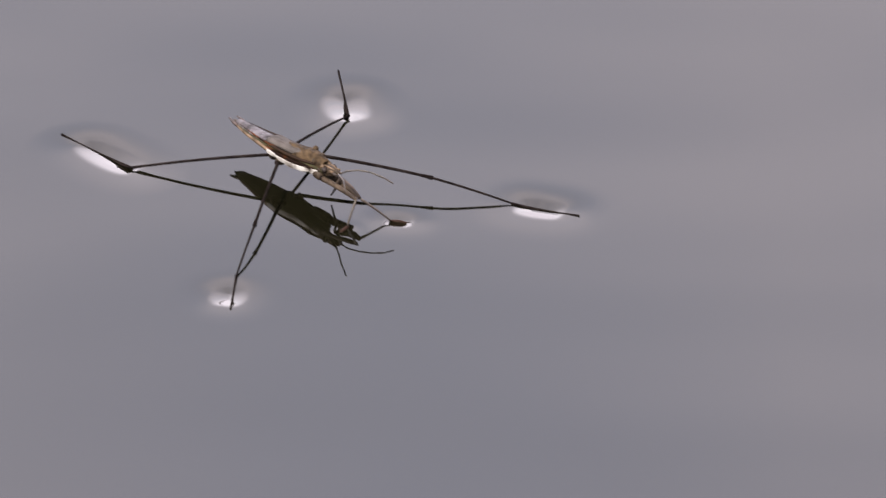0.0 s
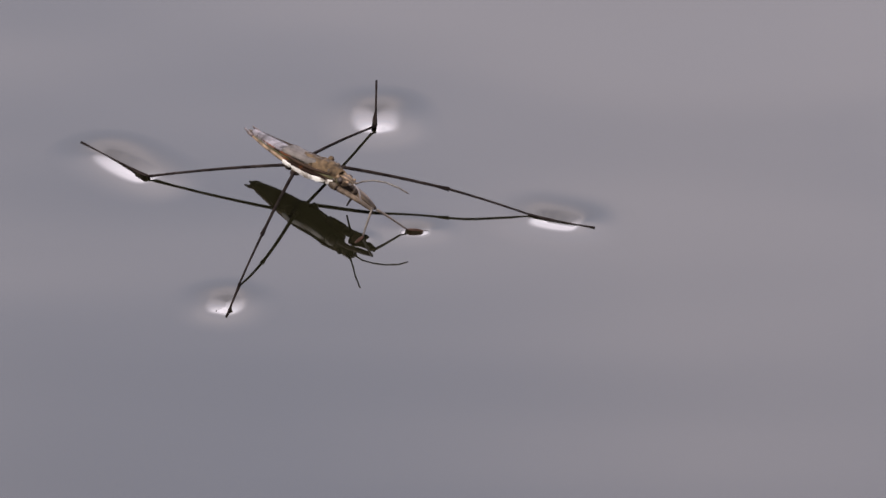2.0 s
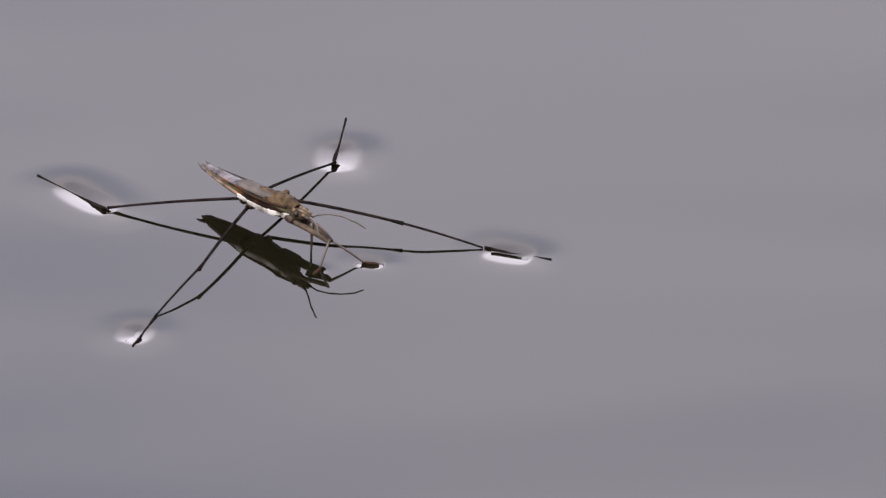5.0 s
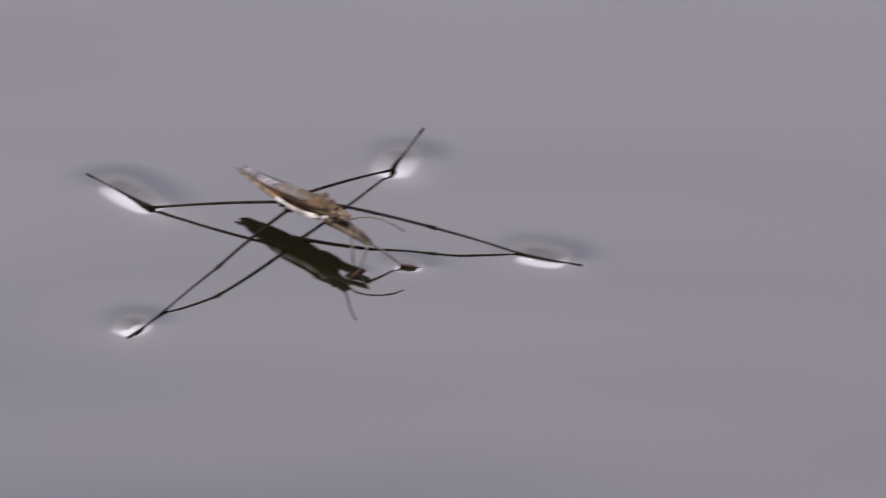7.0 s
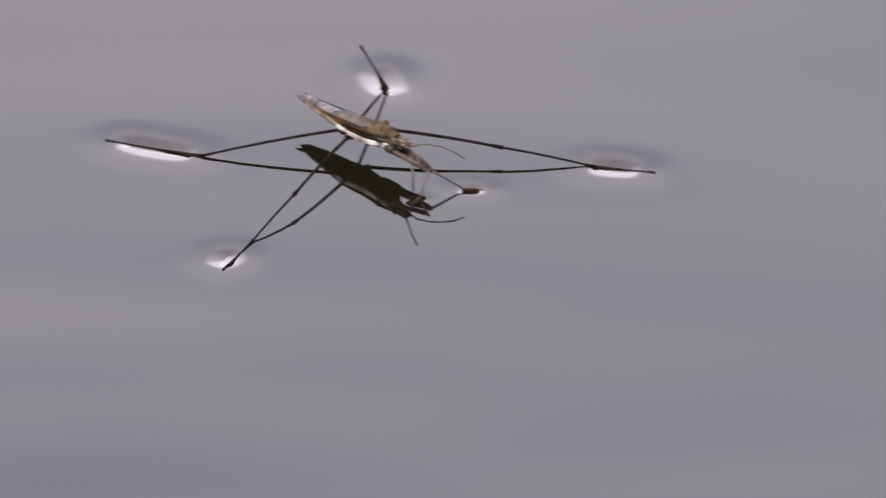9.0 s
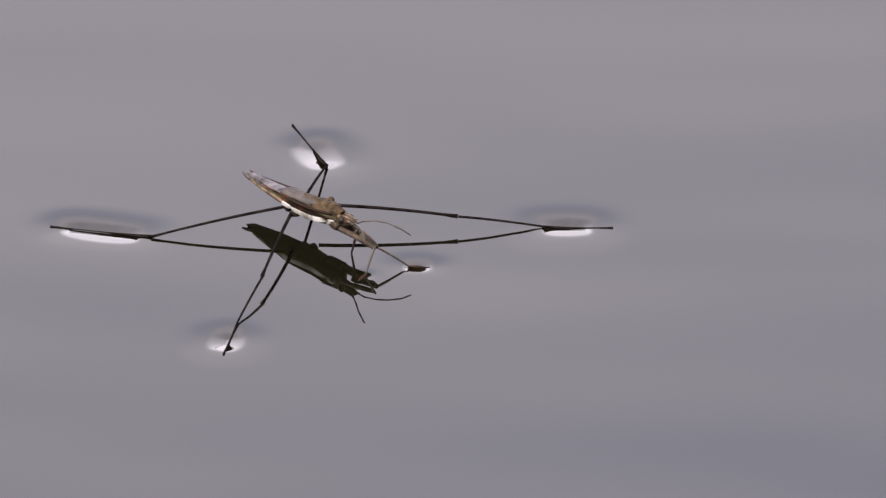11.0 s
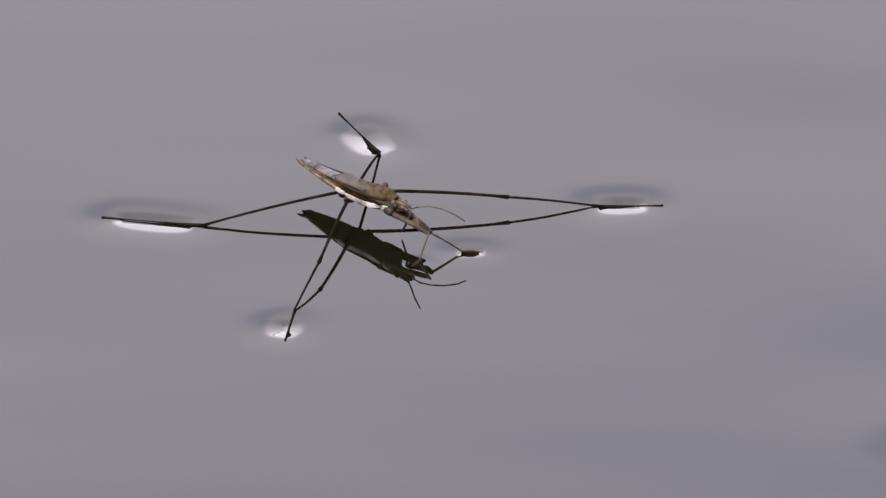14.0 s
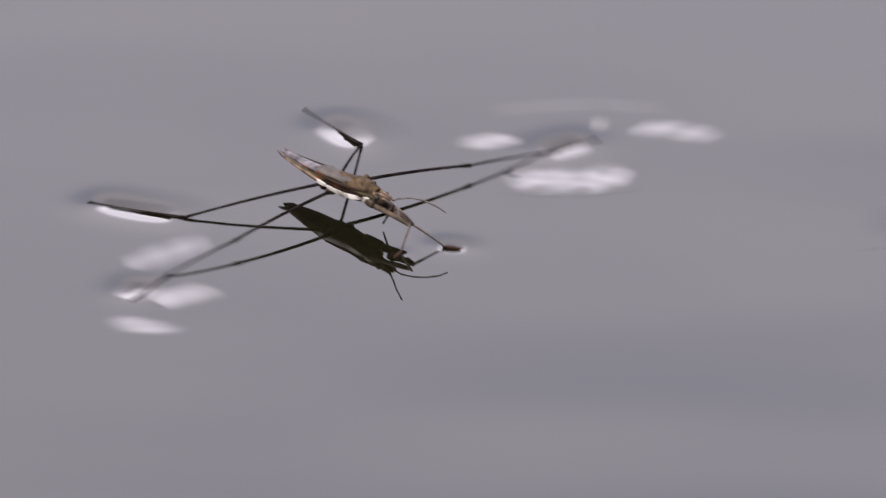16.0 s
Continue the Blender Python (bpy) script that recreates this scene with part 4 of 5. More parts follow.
    walk(JOINTED["lm_tibia"], [(0, pose(0.012056, 0.006514, 0.00017, 0, 10.33, 23.89)), (0.5, pose(0.012018, 0.00648, 0.00017, 0, 10.23, 23.81)), 
         (1, pose(0.012005, 0.006495, 0.00017, 0, 10.12, 23.8)), (1.5, pose(0.012064, 0.006586, 0.00017, 0, 10.01, 23.82)), 
         (2, pose(0.012132, 0.006511, 0.00017, 0, 9.91, 23.77)), (2.5, pose(0.011981, 0.006525, 0.00017, 0, 9.8, 23.68)), 
         (3.5, pose(0.012007, 0.006563, 0.00017, 0, 9.59, 23.54)), (6, pose(0.012419, 0.005653, 0.00026, 0, 9.05, 21.45)), 
         (6.5, pose(0.012222, 0.00549, 0.00026, 0, 8.94, 21.34)), (7, pose(0.012272, 0.005601, 0.00026, 0, 8.83, 21.47)), 
         (7.5, pose(0.01227, 0.005869, 0.00026, 0, 8.64, 22.12)), (8, pose(0.01212, 0.005989, 0.00026, 0, 8.44, 22.69)), 
         (8.5, pose(0.011785, 0.00676, 0.00026, 0, 8.24, 26.67)), (9, pose(0.011358, 0.007533, 0.00026, 0, 8.05, 30.93)), 
         (9.5, pose(0.011183, 0.0083, 0.00026, 0, 8.09, 34.42)), (12, pose(0.009841, 0.009901, 0.00021, 0, 8.3, 44.87)), 
         (12.5, pose(0.009635, 0.01006, 0.00021, 0, 8.35, 45.09)), (13, pose(0.009734, 0.010176, 0.00021, 0, 8.39, 45.37)), 
         (13.5, pose(0.009522, 0.010183, 0.00021, 0, 8.43, 45.63)), (14, pose(0.009593, 0.010255, 0.00021, 0, 8.48, 45.85)), 
         (14.5, pose(0.00959, 0.010096, 0.00021, 0, 8.52, 46.05)), (15, pose(0.009355, 0.010209, 0.00021, 0, 8.56, 46.23)), 
         (15.5, pose(0.009514, 0.010179, 0.00021, 0, 8.61, 46.43)), (15.7, pose(0.009515, 0.010177, 0.00021, 0, 8.62, 46.47)), 
         (15.8, pose(0.009367, 0.010298, 0.00021, 0, 7.98, 43.26)), (15.9, pose(0.007269, 0.01196, 0.00021, 0, 7.37, 57.25)), 
         (16, pose(0.004055, 0.013623, 0.00021, 0, 6.31, 75.92))])
    walk(JOINTED["lm_tarsus"], [(0, pose(0.015964, 0.008054, 0.00011, 0, 0.82, 21.5)), (0.5, pose(0.015981, 0.007871, 0.000109, 0, 0.82, 19.34)), 
         (1, pose(0.015958, 0.007914, 0.00011, 0, 0.82, 19.74)), (1.5, pose(0.016033, 0.007959, 0.00011, 0, 0.82, 19.08)), 
         (2, pose(0.016093, 0.007906, 0.00011, 0, 0.82, 19.41)), (2.5, pose(0.015973, 0.007831, 0.000109, 0, 0.82, 18.12)), 
         (3, pose(0.015953, 0.007872, 0.00011, 0, 0.82, 18.7)), (3.5, pose(0.015997, 0.007874, 0.00011, 0, 0.82, 18.2)), 
         (6, pose(0.016354, 0.00712, 0.0002, 0, 0.82, 20.44)), (6.5, pose(0.016237, 0.006722, 0.0002, 0, 0.82, 17.07)), 
         (7, pose(0.01627, 0.006887, 0.0002, 0, 0.81, 17.84)), (7.5, pose(0.016233, 0.007262, 0.0002, 0, 0.81, 19.36)), 
         (8, pose(0.016062, 0.007438, 0.0002, 0, 0.81, 20.18)), (8.5, pose(0.015684, 0.008321, 0.0002, 0, 0.82, 21.81)), 
         (9, pose(0.015072, 0.009495, 0.0002, 0, 0.82, 27.84)), (9.5, pose(0.01479, 0.010452, 0.0002, 0, 0.81, 30.81)), 
         (12, pose(0.012919, 0.012758, 0.00015, 0, 0.81, 42.86)), (12.5, pose(0.012726, 0.012905, 0.00015, 0, 0.82, 42.63)), 
         (13, pose(0.012823, 0.013022, 0.00015, 0, 0.82, 42.66)), (13.5, pose(0.012622, 0.013016, 0.00015, 0, 0.82, 42.42)), 
         (14, pose(0.012701, 0.01308, 0.00015, 0, 0.82, 42.28)), (14.5, pose(0.012781, 0.012827, 0.00015, 0, 0.82, 40.57)), 
         (15, pose(0.012553, 0.012931, 0.000149, 0, 0.82, 40.41)), (15.5, pose(0.012563, 0.013067, 0.000149, 0, 0.82, 43.45)), 
         (15.7, pose(0.012564, 0.013065, 0.000149, 0, 0.82, 43.45)), (15.8, pose(0.012354, 0.013251, 0.00015, 0, 0.82, 44.68)), 
         (15.9, pose(0.009789, 0.01532, 0.000152, 0, 0.79, 53.13)), (16, pose(0.005316, 0.01763, 0.000149, 0, 0.82, 72.54))])
    walk(JOINTED["lf_femur"], [(0, pose(0.0066, -0.00085, 0.00142, 0, 3.0, -16.5)), (16, pose(0.0066, -0.00085, 0.00142, 0, 3.0, -16.5))])
    walk(JOINTED["lf_tibia"], [(0, pose(0.008217, 0.000128, 0.000115, 0, 34.63, 31.17)), (0.5, pose(0.008225, 0.000132, 0.000115, 0, 34.5, 31.15)), 
         (1.5, pose(0.008117, 0.000282, 0.000115, 0, 34.58, 36.75)), (2, pose(0.008124, 0.000288, 0.000115, 0, 34.45, 36.74)), 
         (3, pose(0.008129, 0.000267, 0.000115, 0, 34.58, 36.16)), (3.5, pose(0.008071, 0.000325, 0.000115, 0, 34.74, 38.61)), 
         (6, pose(0.008303, -0.000074, 0.000205, 0, 32.99, 24.51)), (6.5, pose(0.008288, -0.000155, 0.000205, 0, 33.65, 22.39)), 
         (7.5, pose(0.008199, 0.000145, 0.000205, 0, 32.83, 31.9)), (8, pose(0.008247, 0.000051, 0.000205, 0, 32.91, 28.69)), 
         (8.5, pose(0.008093, 0.000325, 0.000205, 0, 32.6, 38.19)), (9, pose(0.008035, 0.000394, 0.000205, 0, 32.61, 40.9)), 
         (9.5, pose(0.008118, 0.000309, 0.000205, 0, 32.47, 37.35)), (12, pose(0.008052, 0.000371, 0.000155, 0, 33.7, 40.06)), 
         (12.5, pose(0.008048, 0.000359, 0.000155, 0, 33.84, 39.85)), (13, pose(0.008045, 0.000363, 0.000155, 0, 33.84, 40.02)), 
         (13.5, pose(0.007973, 0.00043, 0.000155, 0, 33.98, 43)), (14, pose(0.007977, 0.000425, 0.000155, 0, 33.98, 42.78)), 
         (14.5, pose(0.008043, 0.000332, 0.000155, 0, 34.14, 39.33)), (15, pose(0.007982, 0.000403, 0.000155, 0, 34.14, 42.19)), 
         (15.5, pose(0.008063, 0.000324, 0.000155, 0, 33.99, 38.74)), (15.8, pose(0.008066, 0.00032, 0.000155, 0, 33.99, 38.59)), 
         (15.9, pose(0.007935, 0.000437, 0.000155, 0, 34.3, 43.94)), (16, pose(0.008255, 0.000107, 0.000155, 0, 33.49, 30.04))])
    walk(JOINTED["lf_tarsus"], [(0, pose(0.009004, 0.000604, 0.000095, 0, 1.12, 31.17)), (0.5, pose(0.009012, 0.000608, 0.000095, 0, 1.12, 31.15)), 
         (1.5, pose(0.008854, 0.000833, 0.000095, 0, 1.12, 36.75)), (2, pose(0.008862, 0.000838, 0.000095, 0, 1.12, 36.74)), 
         (3, pose(0.008871, 0.00081, 0.000095, 0, 1.12, 36.16)), (3.5, pose(0.008789, 0.000899, 0.000095, 0, 1.12, 38.61)), 
         (6, pose(0.00914, 0.000308, 0.000185, 0, 1.12, 24.51)), (6.5, pose(0.009139, 0.000196, 0.000185, 0, 1.12, 22.39)), 
         (7.5, pose(0.00898, 0.000632, 0.000185, 0, 1.12, 31.9)), (8, pose(0.009054, 0.000493, 0.000185, 0, 1.12, 28.69)), 
         (8.5, pose(0.008816, 0.000894, 0.000185, 0, 1.12, 38.19)), (9, pose(0.008731, 0.000996, 0.000185, 0, 1.12, 40.9)), 
         (9.5, pose(0.008849, 0.000867, 0.000185, 0, 1.12, 37.35)), (12, pose(0.008756, 0.000963, 0.000135, 0, 1.12, 40.06)), 
         (12.5, pose(0.008755, 0.000948, 0.000135, 0, 1.12, 39.85)), (13, pose(0.008749, 0.000955, 0.000135, 0, 1.12, 40.02)), 
         (13.5, pose(0.008645, 0.001058, 0.000135, 0, 1.12, 43)), (14, pose(0.008653, 0.001049, 0.000135, 0, 1.12, 42.78)), 
         (14.5, pose(0.008755, 0.000916, 0.000135, 0, 1.12, 39.33)), (15, pose(0.008664, 0.001021, 0.000135, 0, 1.12, 42.19)), 
         (15.5, pose(0.008781, 0.0009, 0.000135, 0, 1.12, 38.74)), (15.8, pose(0.008785, 0.000894, 0.000135, 0, 1.12, 38.59)), 
         (15.9, pose(0.008598, 0.001075, 0.000135, 0, 1.12, 43.94)), (16, pose(0.009052, 0.000568, 0.000135, 0, 1.12, 30.04))])
    walk(ANTENNAE["left"], [(0, pose(0.00495, -0.00055, 0.00245)), (3.7, pose(0.00495, -0.00055, 0.00245)), (5.8, pose(0.00495, -0.00055, 0.00245, 0, 4, 0)),
         (16, pose(0.00495, -0.00055, 0.00245, 0, 4, 0))])
    walk(ANTENNAE["right"], [(0, pose(0.00495, -0.0011, 0.00245)), (3.7, pose(0.00495, -0.0011, 0.00245)), (5.8, pose(0.00495, -0.0011, 0.00245, 0, 2, 0)),
         (16, pose(0.00495, -0.0011, 0.00245, 0, 2, 0))])
    walk(beak, [(0, pose(0.0051, -0.00084, 0.00225, 0, 129.5, -26.5)), (3.7, pose(0.0051, -0.00084, 0.00225, 0, 129.5, -26.5)), 
         (4.8, pose(0.0050, -0.00078, 0.0021, 0, 105, -26)), (5.8, pose(0.0050, -0.00078, 0.0021, 0, 45.8, -45.4)), 
         (9.7, pose(0.0050, -0.00078, 0.0021, 0, 45.8, -45.4)), (10.8, pose(0.0050, -0.00078, 0.0021, 0, 105, -26)), 
         (11.8, pose(0.0051, -0.00084, 0.00225, 0, 129.5, -26.5)), (16, pose(0.0051, -0.00084, 0.00225, 0, 129.5, -26.5))])
    walk(DIMPLES["rh"], [(0, pose(-0.010452, 0.002869, 0, 0, 0, 132.11)), (0.5, pose(-0.010375, 0.003019, 0, 0, 0, 131.04)), (1, pose(-0.010386, 0.003124, 0, 0, 0, 131.42)), 
         (1.5, pose(-0.010319, 0.003119, 0, 0, 0, 130.73)), (2, pose(-0.010306, 0.003126, 0, 0, 0, 130.37)), (3, pose(-0.010308, 0.003371, 0, 0, 0, 130.3)), 
         (3.5, pose(-0.010298, 0.003383, 0, 0, 0, 129.9)), (6, pose(-0.009732, 0.004231, 0, 0, 0, 131.65)), (6.5, pose(-0.009625, 0.004525, 0, 0, 0, 129.53)), 
         (7, pose(-0.009587, 0.004373, 0, 0, 0, 129.95)), (7.5, pose(-0.00973, 0.003908, 0, 0, 0, 133.51)), (8, pose(-0.010418, 0.00352, 0, 0, 0, 138.85)), 
         (8.5, pose(-0.011154, 0.002405, 0, 0, 0, 149.37)), (9, pose(-0.011779, 0.001129, 0, 0, 0, 158.42)), (9.5, pose(-0.011811, 0.00073, 0, 0, 0, 159.84)), 
         (12, pose(-0.011874, -0.000199, 0, 0, 0, 168.65)), (12.5, pose(-0.011932, -0.000322, 0, 0, 0, 168.65)), 
         (13, pose(-0.011941, -0.000206, 0, 0, 0, 168.61)), (13.5, pose(-0.011949, -0.000344, 0, 0, 0, 168.64)), 
         (14, pose(-0.011957, -0.000344, 0, 0, 0, 168.57)), (14.5, pose(-0.011955, -0.000285, 0, 0, 0, 167.63)), 
         (15, pose(-0.011973, -0.000337, 0, 0, 0, 168.49)), (15.5, pose(-0.011982, -0.000458, 0, 0, 0, 168.53)), 
         (15.9, pose(-0.011989, -0.00046, 0, 0, 0, 168.52)), (16, pose(-0.011477, -0.00054, 0, 0, 0, 158.21))])
    walk(DIMPLES["lh"], [(0, pose(0.003576, 0.009482, 0.000003, 0, 0, 95.4)), (0.5, pose(0.003929, 0.009456, 0.000003, 0, 0, 93.48)), 
         (1, pose(0.004062, 0.009442, 0.000003, 0, 0, 92.14)), (1.5, pose(0.004226, 0.009536, 0.000003, 0, 0, 91.64)), 
         (2, pose(0.004377, 0.009391, 0.000003, 0, 0, 89.27)), (2.5, pose(0.004488, 0.009362, 0.000003, 0, 0, 88.81)), 
         (3, pose(0.004555, 0.009335, 0.000003, 0, 0, 87.93)), (3.5, pose(0.004622, 0.00908, 0.000003, 0, 0, 86.97)), 
         (6, pose(0.005469, 0.009003, 0.000003, 0, 0, 75.57)), (6.5, pose(0.005995, 0.008736, 0.000003, 0, 0, 71.55)), 
         (7, pose(0.005985, 0.008759, 0.000003, 0, 0, 71.69)), (7.5, pose(0.005872, 0.00891, 0.000003, 0, 0, 72.22)), 
         (8, pose(0.004405, 0.00955, 0.000003, 0, 0, 80.39)), (8.5, pose(0.002544, 0.009571, 0.000003, 0, 0, 93.92)), 
         (9, pose(0.001637, 0.010223, 0.000003, 0, 0, 104.82)), (9.5, pose(0.001401, 0.010404, 0.000003, 0, 0, 107.2)), 
         (12, pose(0.000805, 0.010962, 0.000003, 0, 0, 110.02)), (12.5, pose(0.000792, 0.01097, 0.000003, 0, 0, 110.41)), 
         (13, pose(0.000739, 0.010853, 0.000003, 0, 0, 112.15)), (13.5, pose(0.000722, 0.01086, 0.000003, 0, 0, 112.6)), 
         (14, pose(0.000708, 0.010988, 0.000003, 0, 0, 113.02)), (14.5, pose(0.000773, 0.010884, 0.000003, 0, 0, 112.53)), 
         (15, pose(0.000745, 0.011128, 0.000003, 0, 0, 113.36)), (15.5, pose(0.000746, 0.011018, 0.000003, 0, 0, 113.36)), 
         (15.9, pose(0.000744, 0.011028, 0.000003, 0, 0, 113.34)), (16, pose(0.000821, 0.010198, 0.000003, 0, 0, 123.71))])
    walk(DIMPLES["rm"], [(0, pose(-0.003426, -0.015365, 0.000006, 0, 0, -94.64)), (1, pose(-0.004013, -0.015525, 0.000006, 0, 0, -97.05)), 
         (1.5, pose(-0.004193, -0.014959, 0.000006, 0, 0, -99.22)), (2, pose(-0.004489, -0.015044, 0.000006, 0, 0, -100.46)), 
         (2.5, pose(-0.004741, -0.014902, 0.000006, 0, 0, -101.94)), (3, pose(-0.005042, -0.014973, 0.000006, 0, 0, -103.22)), 
         (3.5, pose(-0.005317, -0.014926, 0.000006, 0, 0, -104.6)), (6, pose(-0.008832, -0.013799, 0.000006, 0, 0, -119.19)), 
         (6.5, pose(-0.009478, -0.013408, 0.000006, 0, 0, -124.7)), (7, pose(-0.009567, -0.013092, 0.000006, 0, 0, -121.97)), 
         (7.5, pose(-0.0094, -0.013267, 0.000006, 0, 0, -119.99)), (8, pose(-0.009374, -0.013313, 0.000006, 0, 0, -121.51)), 
         (8.5, pose(-0.008946, -0.013411, 0.000006, 0, 0, -116.84)), (9, pose(-0.007615, -0.013738, 0.000006, 0, 0, -114.74)), 
         (9.5, pose(-0.005935, -0.014774, 0.000006, 0, 0, -107.88)), (12, pose(-0.00438, -0.014969, 0.000006, 0, 0, -99.92)), 
         (12.5, pose(-0.004373, -0.015225, 0.000006, 0, 0, -98.67)), (13, pose(-0.004301, -0.015242, 0.000006, 0, 0, -97.62)), 
         (13.5, pose(-0.004209, -0.015033, 0.000006, 0, 0, -97.3)), (14, pose(-0.004264, -0.015161, 0.000006, 0, 0, -97.73)), 
         (14.5, pose(-0.004276, -0.015169, 0.000006, 0, 0, -98)), (15, pose(-0.004238, -0.015184, 0.000006, 0, 0, -97.41)), 
         (15.5, pose(-0.004199, -0.015295, 0.000006, 0, 0, -96.42)), (15.7, pose(-0.004199, -0.015299, 0.000006, 0, 0, -96.42)), 
         (15.8, pose(-0.004957, -0.01528, 0.000006, 0, 0, -104.39)), (15.9, pose(-0.0089, -0.013288, 0.000006, 0, 0, -120.01)), 
         (16, pose(-0.011502, -0.011716, 0.000006, 0, 0, -121.53))])
    walk(DIMPLES["lm"], [(0, pose(0.014906, -0.004128, 0.000009, 0, 0, -21.3)), (0.5, pose(0.014829, -0.004188, 0.000009, 0, 0, -23.46)), 
         (1, pose(0.014834, -0.004157, 0.000009, 0, 0, -23.06)), (1.5, pose(0.014931, -0.00415, 0.000009, 0, 0, -23.72)), 
         (2, pose(0.014934, -0.004242, 0.000009, 0, 0, -23.39)), (2.5, pose(0.014817, -0.004165, 0.000009, 0, 0, -24.68)), 
         (3, pose(0.01482, -0.004144, 0.000009, 0, 0, -24.1)), (3.5, pose(0.014862, -0.004153, 0.000009, 0, 0, -24.6)), 
         (6, pose(0.014756, -0.004035, 0.000009, 0, 0, -20.66)), (6.5, pose(0.014459, -0.004127, 0.000009, 0, 0, -24.03)), 
         (7, pose(0.014578, -0.004057, 0.000009, 0, 0, -23.25)), (7.5, pose(0.014769, -0.003812, 0.000009, 0, 0, -21.72)), 
         (8, pose(0.014742, -0.003602, 0.000009, 0, 0, -20.89)), (8.5, pose(0.015011, -0.002756, 0.000009, 0, 0, -19.27)), 
         (9, pose(0.015247, -0.001717, 0.000009, 0, 0, -13.23)), (9.5, pose(0.015636, -0.000936, 0.000009, 0, 0, -10.25)), 
         (12, pose(0.015622, 0.001428, 0.000009, 0, 0, 1.82)), (12.5, pose(0.015573, 0.001678, 0.000009, 0, 0, 1.59)), 
         (13, pose(0.015723, 0.001702, 0.000009, 0, 0, 1.63)), (13.5, pose(0.015568, 0.001842, 0.000009, 0, 0, 1.39)), 
         (14, pose(0.015669, 0.001846, 0.000009, 0, 0, 1.26)), (14.5, pose(0.015564, 0.001677, 0.000009, 0, 0, -0.45)), 
         (15, pose(0.01546, 0.001913, 0.000009, 0, 0, -0.6)), (15.5, pose(0.015559, 0.001882, 0.000009, 0, 0, 2.44)), 
         (15.7, pose(0.015558, 0.00188, 0.000009, 0, 0, 2.44)), (15.8, pose(0.015525, 0.002106, 0.000009, 0, 0, 3.68)), 
         (15.9, pose(0.015096, 0.004795, 0.000009, 0, 0, 12.13)), (16, pose(0.013811, 0.008211, 0.000009, 0, 0, 31.54))])
    walk(DIMPLES["lf"], [(0, pose(0.006589, -0.005664, 0.000012, 0, 0, -11.63)), (0.5, pose(0.006598, -0.005667, 0.000012, 0, 0, -11.65)), 
         (1.5, pose(0.006628, -0.005435, 0.000012, 0, 0, -6.05)), (2, pose(0.006637, -0.005436, 0.000012, 0, 0, -6.06)), 
         (3, pose(0.006625, -0.00546, 0.000012, 0, 0, -6.64)), (3.5, pose(0.006624, -0.005357, 0.000012, 0, 0, -4.19)), 
         (6, pose(0.006677, -0.005153, 0.000012, 0, 0, -16.59)), (6.5, pose(0.006601, -0.005222, 0.000012, 0, 0, -18.7)), 
         (7.5, pose(0.006752, -0.004872, 0.000012, 0, 0, -9.18)), (8, pose(0.006719, -0.005002, 0.000012, 0, 0, -12.39)), 
         (8.5, pose(0.006794, -0.004623, 0.000012, 0, 0, -2.88)), (9, pose(0.006794, -0.004514, 0.000012, 0, 0, -0.17)), 
         (9.5, pose(0.006799, -0.004664, 0.000012, 0, 0, -3.71)), (12, pose(0.006732, -0.004649, 0.000012, 0, 0, -0.97)), 
         (12.5, pose(0.006721, -0.004657, 0.000012, 0, 0, -1.19)), (13, pose(0.006722, -0.00465, 0.000012, 0, 0, -1.01)), 
         (13.5, pose(0.006712, -0.004526, 0.000012, 0, 0, 1.98)), (14, pose(0.006713, -0.004534, 0.000012, 0, 0, 1.76)), 
         (14.5, pose(0.006702, -0.004675, 0.000012, 0, 0, -1.68)), (15, pose(0.006703, -0.004557, 0.000012, 0, 0, 1.18)), 
         (15.5, pose(0.006713, -0.004698, 0.000012, 0, 0, -2.27)), (15.8, pose(0.006714, -0.004703, 0.000012, 0, 0, -2.42)), 
         (15.9, pose(0.00679, -0.004685, 0.000012, 0, 0, 2.94)), (16, pose(0.007081, -0.005759, 0.000012, 0, 0, -10.96))])
    walk(DIMPLES["rf"], [(0, pose(0.003328, -0.006704, 0.000015, 0, 0, -124.1)), (2, pose(0.003328, -0.006704, 0.000015, 0, 0, -124.1)), 
         (3.5, pose(0.003328, -0.006704, 0.000015, 0, 0, -124.1)), (6, pose(0.003564, -0.006036, 0.000015, 0, 0, -122.4)), 
         (8, pose(0.003557, -0.006049, 0.000015, 0, 0, -122.38)), (9.5, pose(0.003552, -0.006059, 0.000015, 0, 0, -122.36)), 
         (12, pose(0.003476, -0.006158, 0.000015, 0, 0, -122.34)), (14, pose(0.00348, -0.006155, 0.000015, 0, 0, -122.32)), 
         (15.8, pose(0.003483, -0.006153, 0.000015, 0, 0, -122.3)), (15.9, pose(0.003583, -0.006353, 0.000015, 0, 0, -122.3)), 
         (16, pose(0.003853, -0.006853, 0.000015, 0, 0, -122.3))])
    walk(RIPPLES["far"], [(0, pose(0.01290, 0.00759, -0.0006, 0, 0, 6)), (15.7, pose(0.01290, 0.00759, -0.0006, 0, 0, 6)), (15.8, pose(0.01290, 0.00759, -0.00025, 0, 0, 6)),
         (15.9, pose(0.01290, 0.00759, -3.2e-05, 0, 0, 6)), (16, pose(0.00966, 0.00903, 6e-06, 0, 0, 16))])
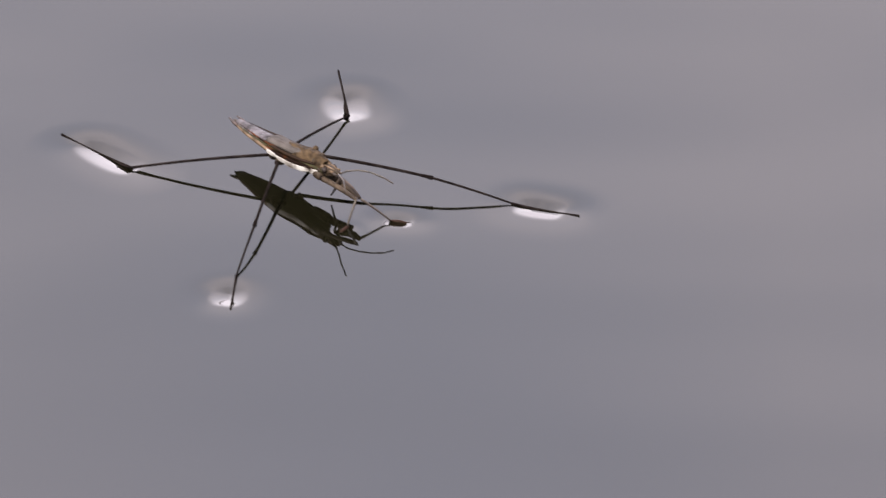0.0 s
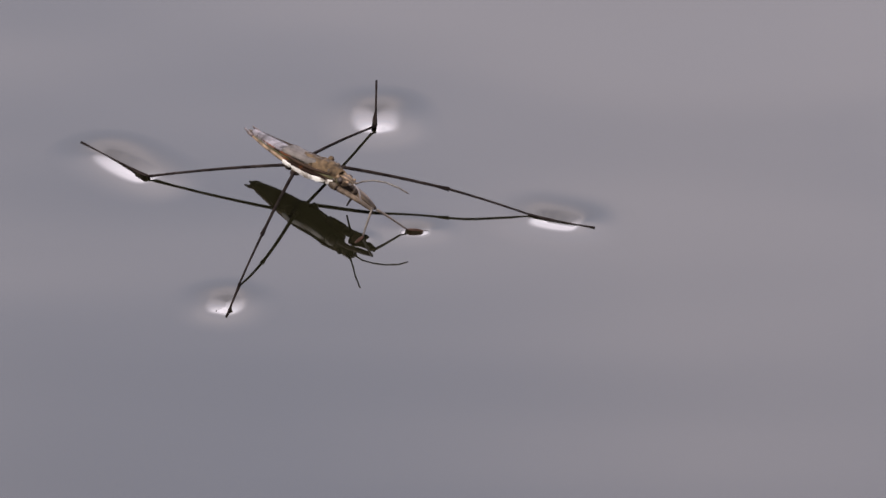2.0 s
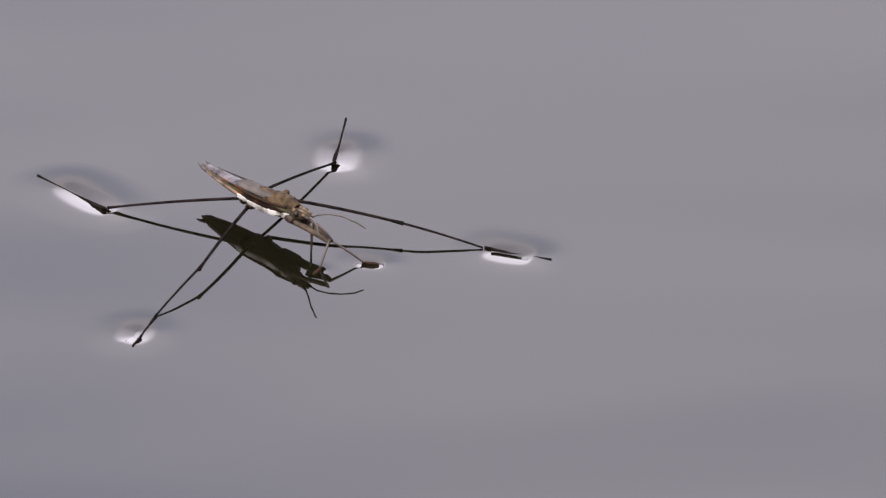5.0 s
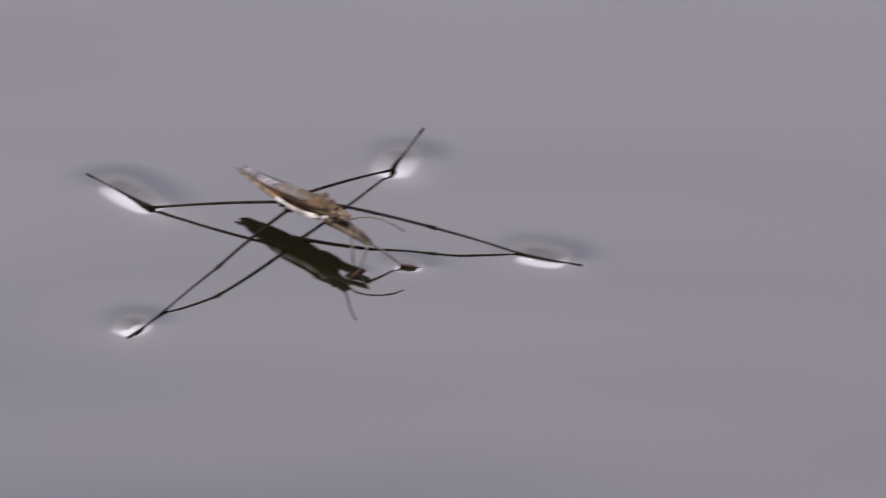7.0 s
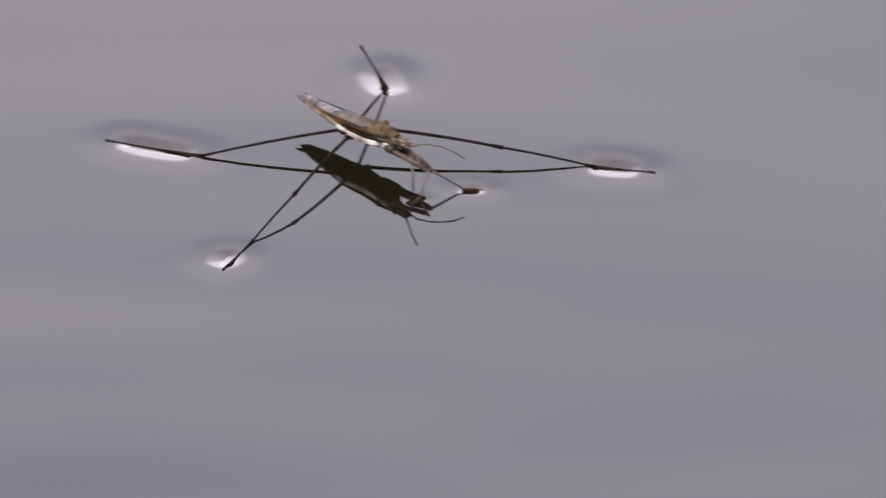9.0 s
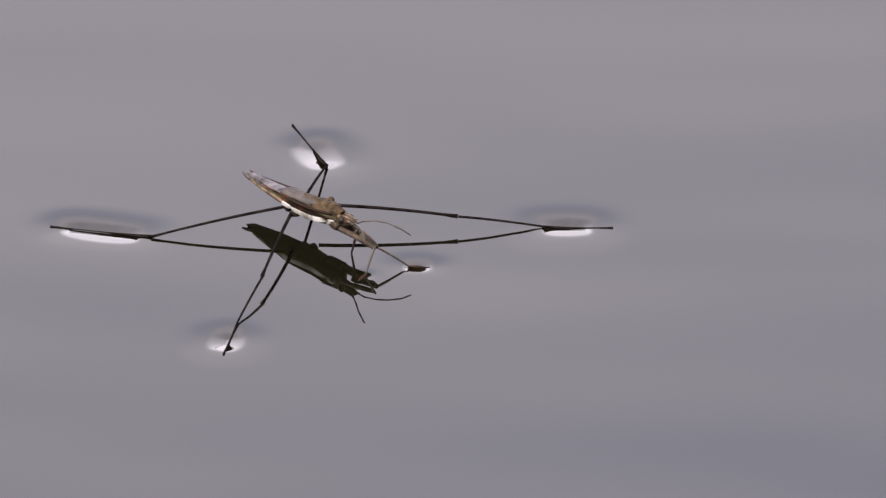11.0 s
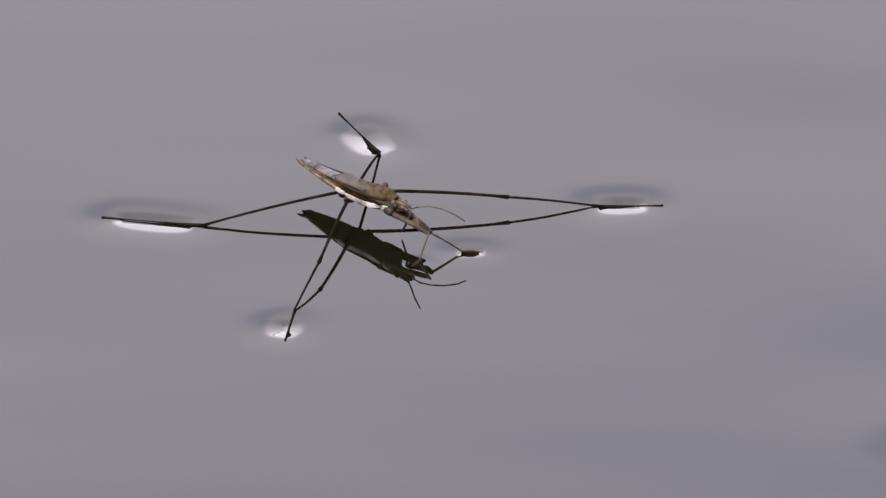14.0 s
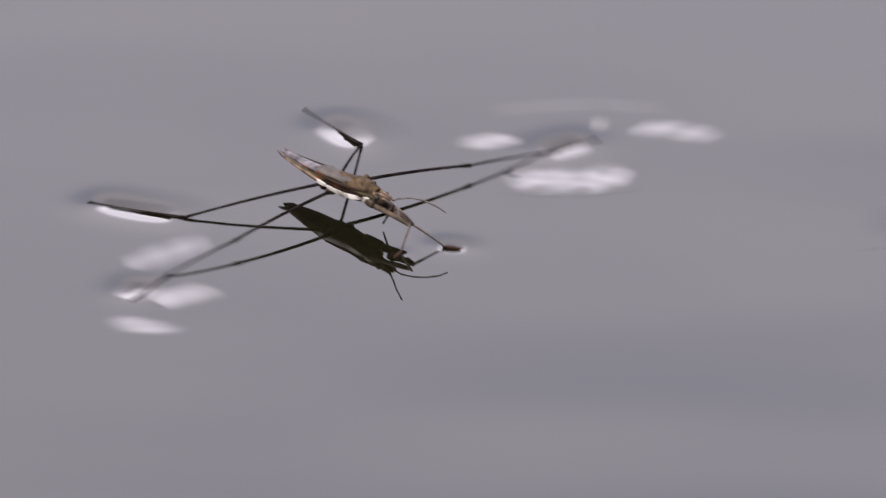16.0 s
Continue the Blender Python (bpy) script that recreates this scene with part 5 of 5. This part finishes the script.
    walk(RIPPLES["outer"], [(0, pose(0.01773, 0.00751, -0.0006, 0, 0, -3)), (15.7, pose(0.01773, 0.00751, -0.0006, 0, 0, -3)), (15.8, pose(0.01773, 0.00751, -0.00025, 0, 0, -3)),
         (15.9, pose(0.01773, 0.00751, -3.2e-05, 0, 0, -3)), (16, pose(0.02040, 0.01031, 6e-06, 0, 0, -18))])
    walk(RIPPLES["near"], [(0, pose(-0.00844, -0.01065, -0.0006, 0, 0, 36)), (15.7, pose(-0.00844, -0.01065, -0.0006, 0, 0, 36)), (15.8, pose(-0.00844, -0.01065, -0.00025, 0, 0, 36)),
         (15.9, pose(-0.00844, -0.01065, -2.4e-05, 0, 0, 36)), (16, pose(-0.00947, -0.00665, 6e-06, 0, 0, 38))])
    walk(RIPPLES["low"], [(0, pose(-0.00737, -0.01633, -0.0006, 0, 0, -10)), (15.7, pose(-0.00737, -0.01633, -0.0006, 0, 0, -10)), (15.8, pose(-0.00737, -0.01633, -0.00025, 0, 0, -10)),
         (15.9, pose(-0.00737, -0.01633, -2.4e-05, 0, 0, -10)), (16, pose(-0.01087, -0.01633, 6e-06, 0, 0, -30))])
    walk(RIPPLES["under"], [(0, pose(0.01450, 0.00391, -0.0006, 0, 0, 4)), (15.7, pose(0.01450, 0.00391, -0.0006, 0, 0, 4)), (15.8, pose(0.01450, 0.00391, -0.00025, 0, 0, 4)),
         (15.9, pose(0.01450, 0.00391, -0.00012, 0, 0, 4)), (16, pose(0.01413, 0.00439, 6e-06, 0, 0, 4))])
    walk(RIPPLES["side"], [(0, pose(-0.00667, -0.01433, -0.0006, 0, 0, 20)), (15.7, pose(-0.00667, -0.01433, -0.0006, 0, 0, 20)), (15.8, pose(-0.00667, -0.01433, -0.00025, 0, 0, 20)),
         (15.9, pose(-0.00667, -0.01433, -2.4e-05, 0, 0, 20)), (16, pose(-0.00877, -0.01249, 6e-06, 0, 0, 24))])
    walk(SWELLS["first"], [(0, pose(0.05873, -0.05572, 0.000004, 0, 0, 4)), (8.7, pose(0.05873, -0.05572, 0.000004, 0, 0, 4)), (9.2, pose(0.04207, -0.04452, 0.000004, 0, 0, 4)), 
         (9.5, pose(0.02440, -0.03732, 0.000004, 0, 0, 4)), (9.7, pose(0.02540, -0.03972, 0.000004, 0, 0, 4)), (10.4, pose(0.04540, -0.05412, 0.000004, 0, 0, 4)), 
         (11.5, pose(0.05873, -0.05572, 0.000004, 0, 0, 4)), (16, pose(0.05873, -0.05572, 0.000004, 0, 0, 4))])
    walk(SWELLS["second"], [(0, pose(0.05563, -0.04082, 0.000004, 0, 0, 6)), (13.4, pose(0.05563, -0.04082, 0.000004, 0, 0, 6)), (13.9, pose(0.04063, -0.03282, 0.000004, 0, 0, 6)), 
         (14.2, pose(0.02863, -0.02842, 0.000004, 0, 0, 6)), (14.5, pose(0.03097, -0.04082, 0.000004, 0, 0, 6)), (14.9, pose(0.02837, -0.04662, 0.000004, 0, 0, 6)), 
         (15.1, pose(0.02783, -0.03942, 0.000004, 0, 0, 6)), (15.3, pose(0.02637, -0.03174, 0.000004, 0, 0, 6)), (15.5, pose(0.02490, -0.02214, 0.000004, 0, 0, 6)), 
         (15.7, pose(0.02337, -0.01638, 0.000004, 0, 0, 6)), (16, pose(0.03970, -0.01222, 0.000004, 0, 0, 6))])
    walk(SWELLS["third"], [(0, pose(0.05540, -0.01572, 0.000004, 0, 0, 5)), (8.9, pose(0.05540, -0.01572, 0.000004, 0, 0, 5)), (9.3, pose(0.04207, -0.01252, 0.000004, 0, 0, 5)), 
         (9.5, pose(0.02907, -0.01092, 0.000004, 0, 0, 5)), (9.7, pose(0.04040, -0.01172, 0.000004, 0, 0, 5)), (10.4, pose(0.05540, -0.01572, 0.000004, 0, 0, 5)), 
         (14.6, pose(0.05370, -0.01062, 0.000004, 0, 0, 5)), (15.2, pose(0.03370, -0.00822, 0.000004, 0, 0, 5)), (15.5, pose(0.02437, -0.00462, 0.000004, 0, 0, 5)), 
         (15.7, pose(0.02770, -0.00262, 0.000004, 0, 0, 5)), (16, pose(0.03703, -0.00262, 0.000004, 0, 0, 5))])
    walk(RIPPLES["spark"], [(0, pose(0.01573, 0.00839, -0.0006, 0, 0, 70)), (15.7, pose(0.01573, 0.00839, -0.0006, 0, 0, 70)), (15.9, pose(0.01573, 0.00839, 0, 0, 0, 70)),
         (16, pose(0.01596, 0.01159, 0.000006, 0, 0, 70))])
    walk(RIPPLES["arc"], [(0, pose(0.01556, 0.00967, -0.0006, 0, 0, 2)), (15.7, pose(0.01556, 0.00967, -0.0006, 0, 0, 2)), (15.9, pose(0.01556, 0.00967, -0.00004, 0, 0, 2)),
         (16, pose(0.01473, 0.01367, 0.000005, 0, 0, 2))])


motions()
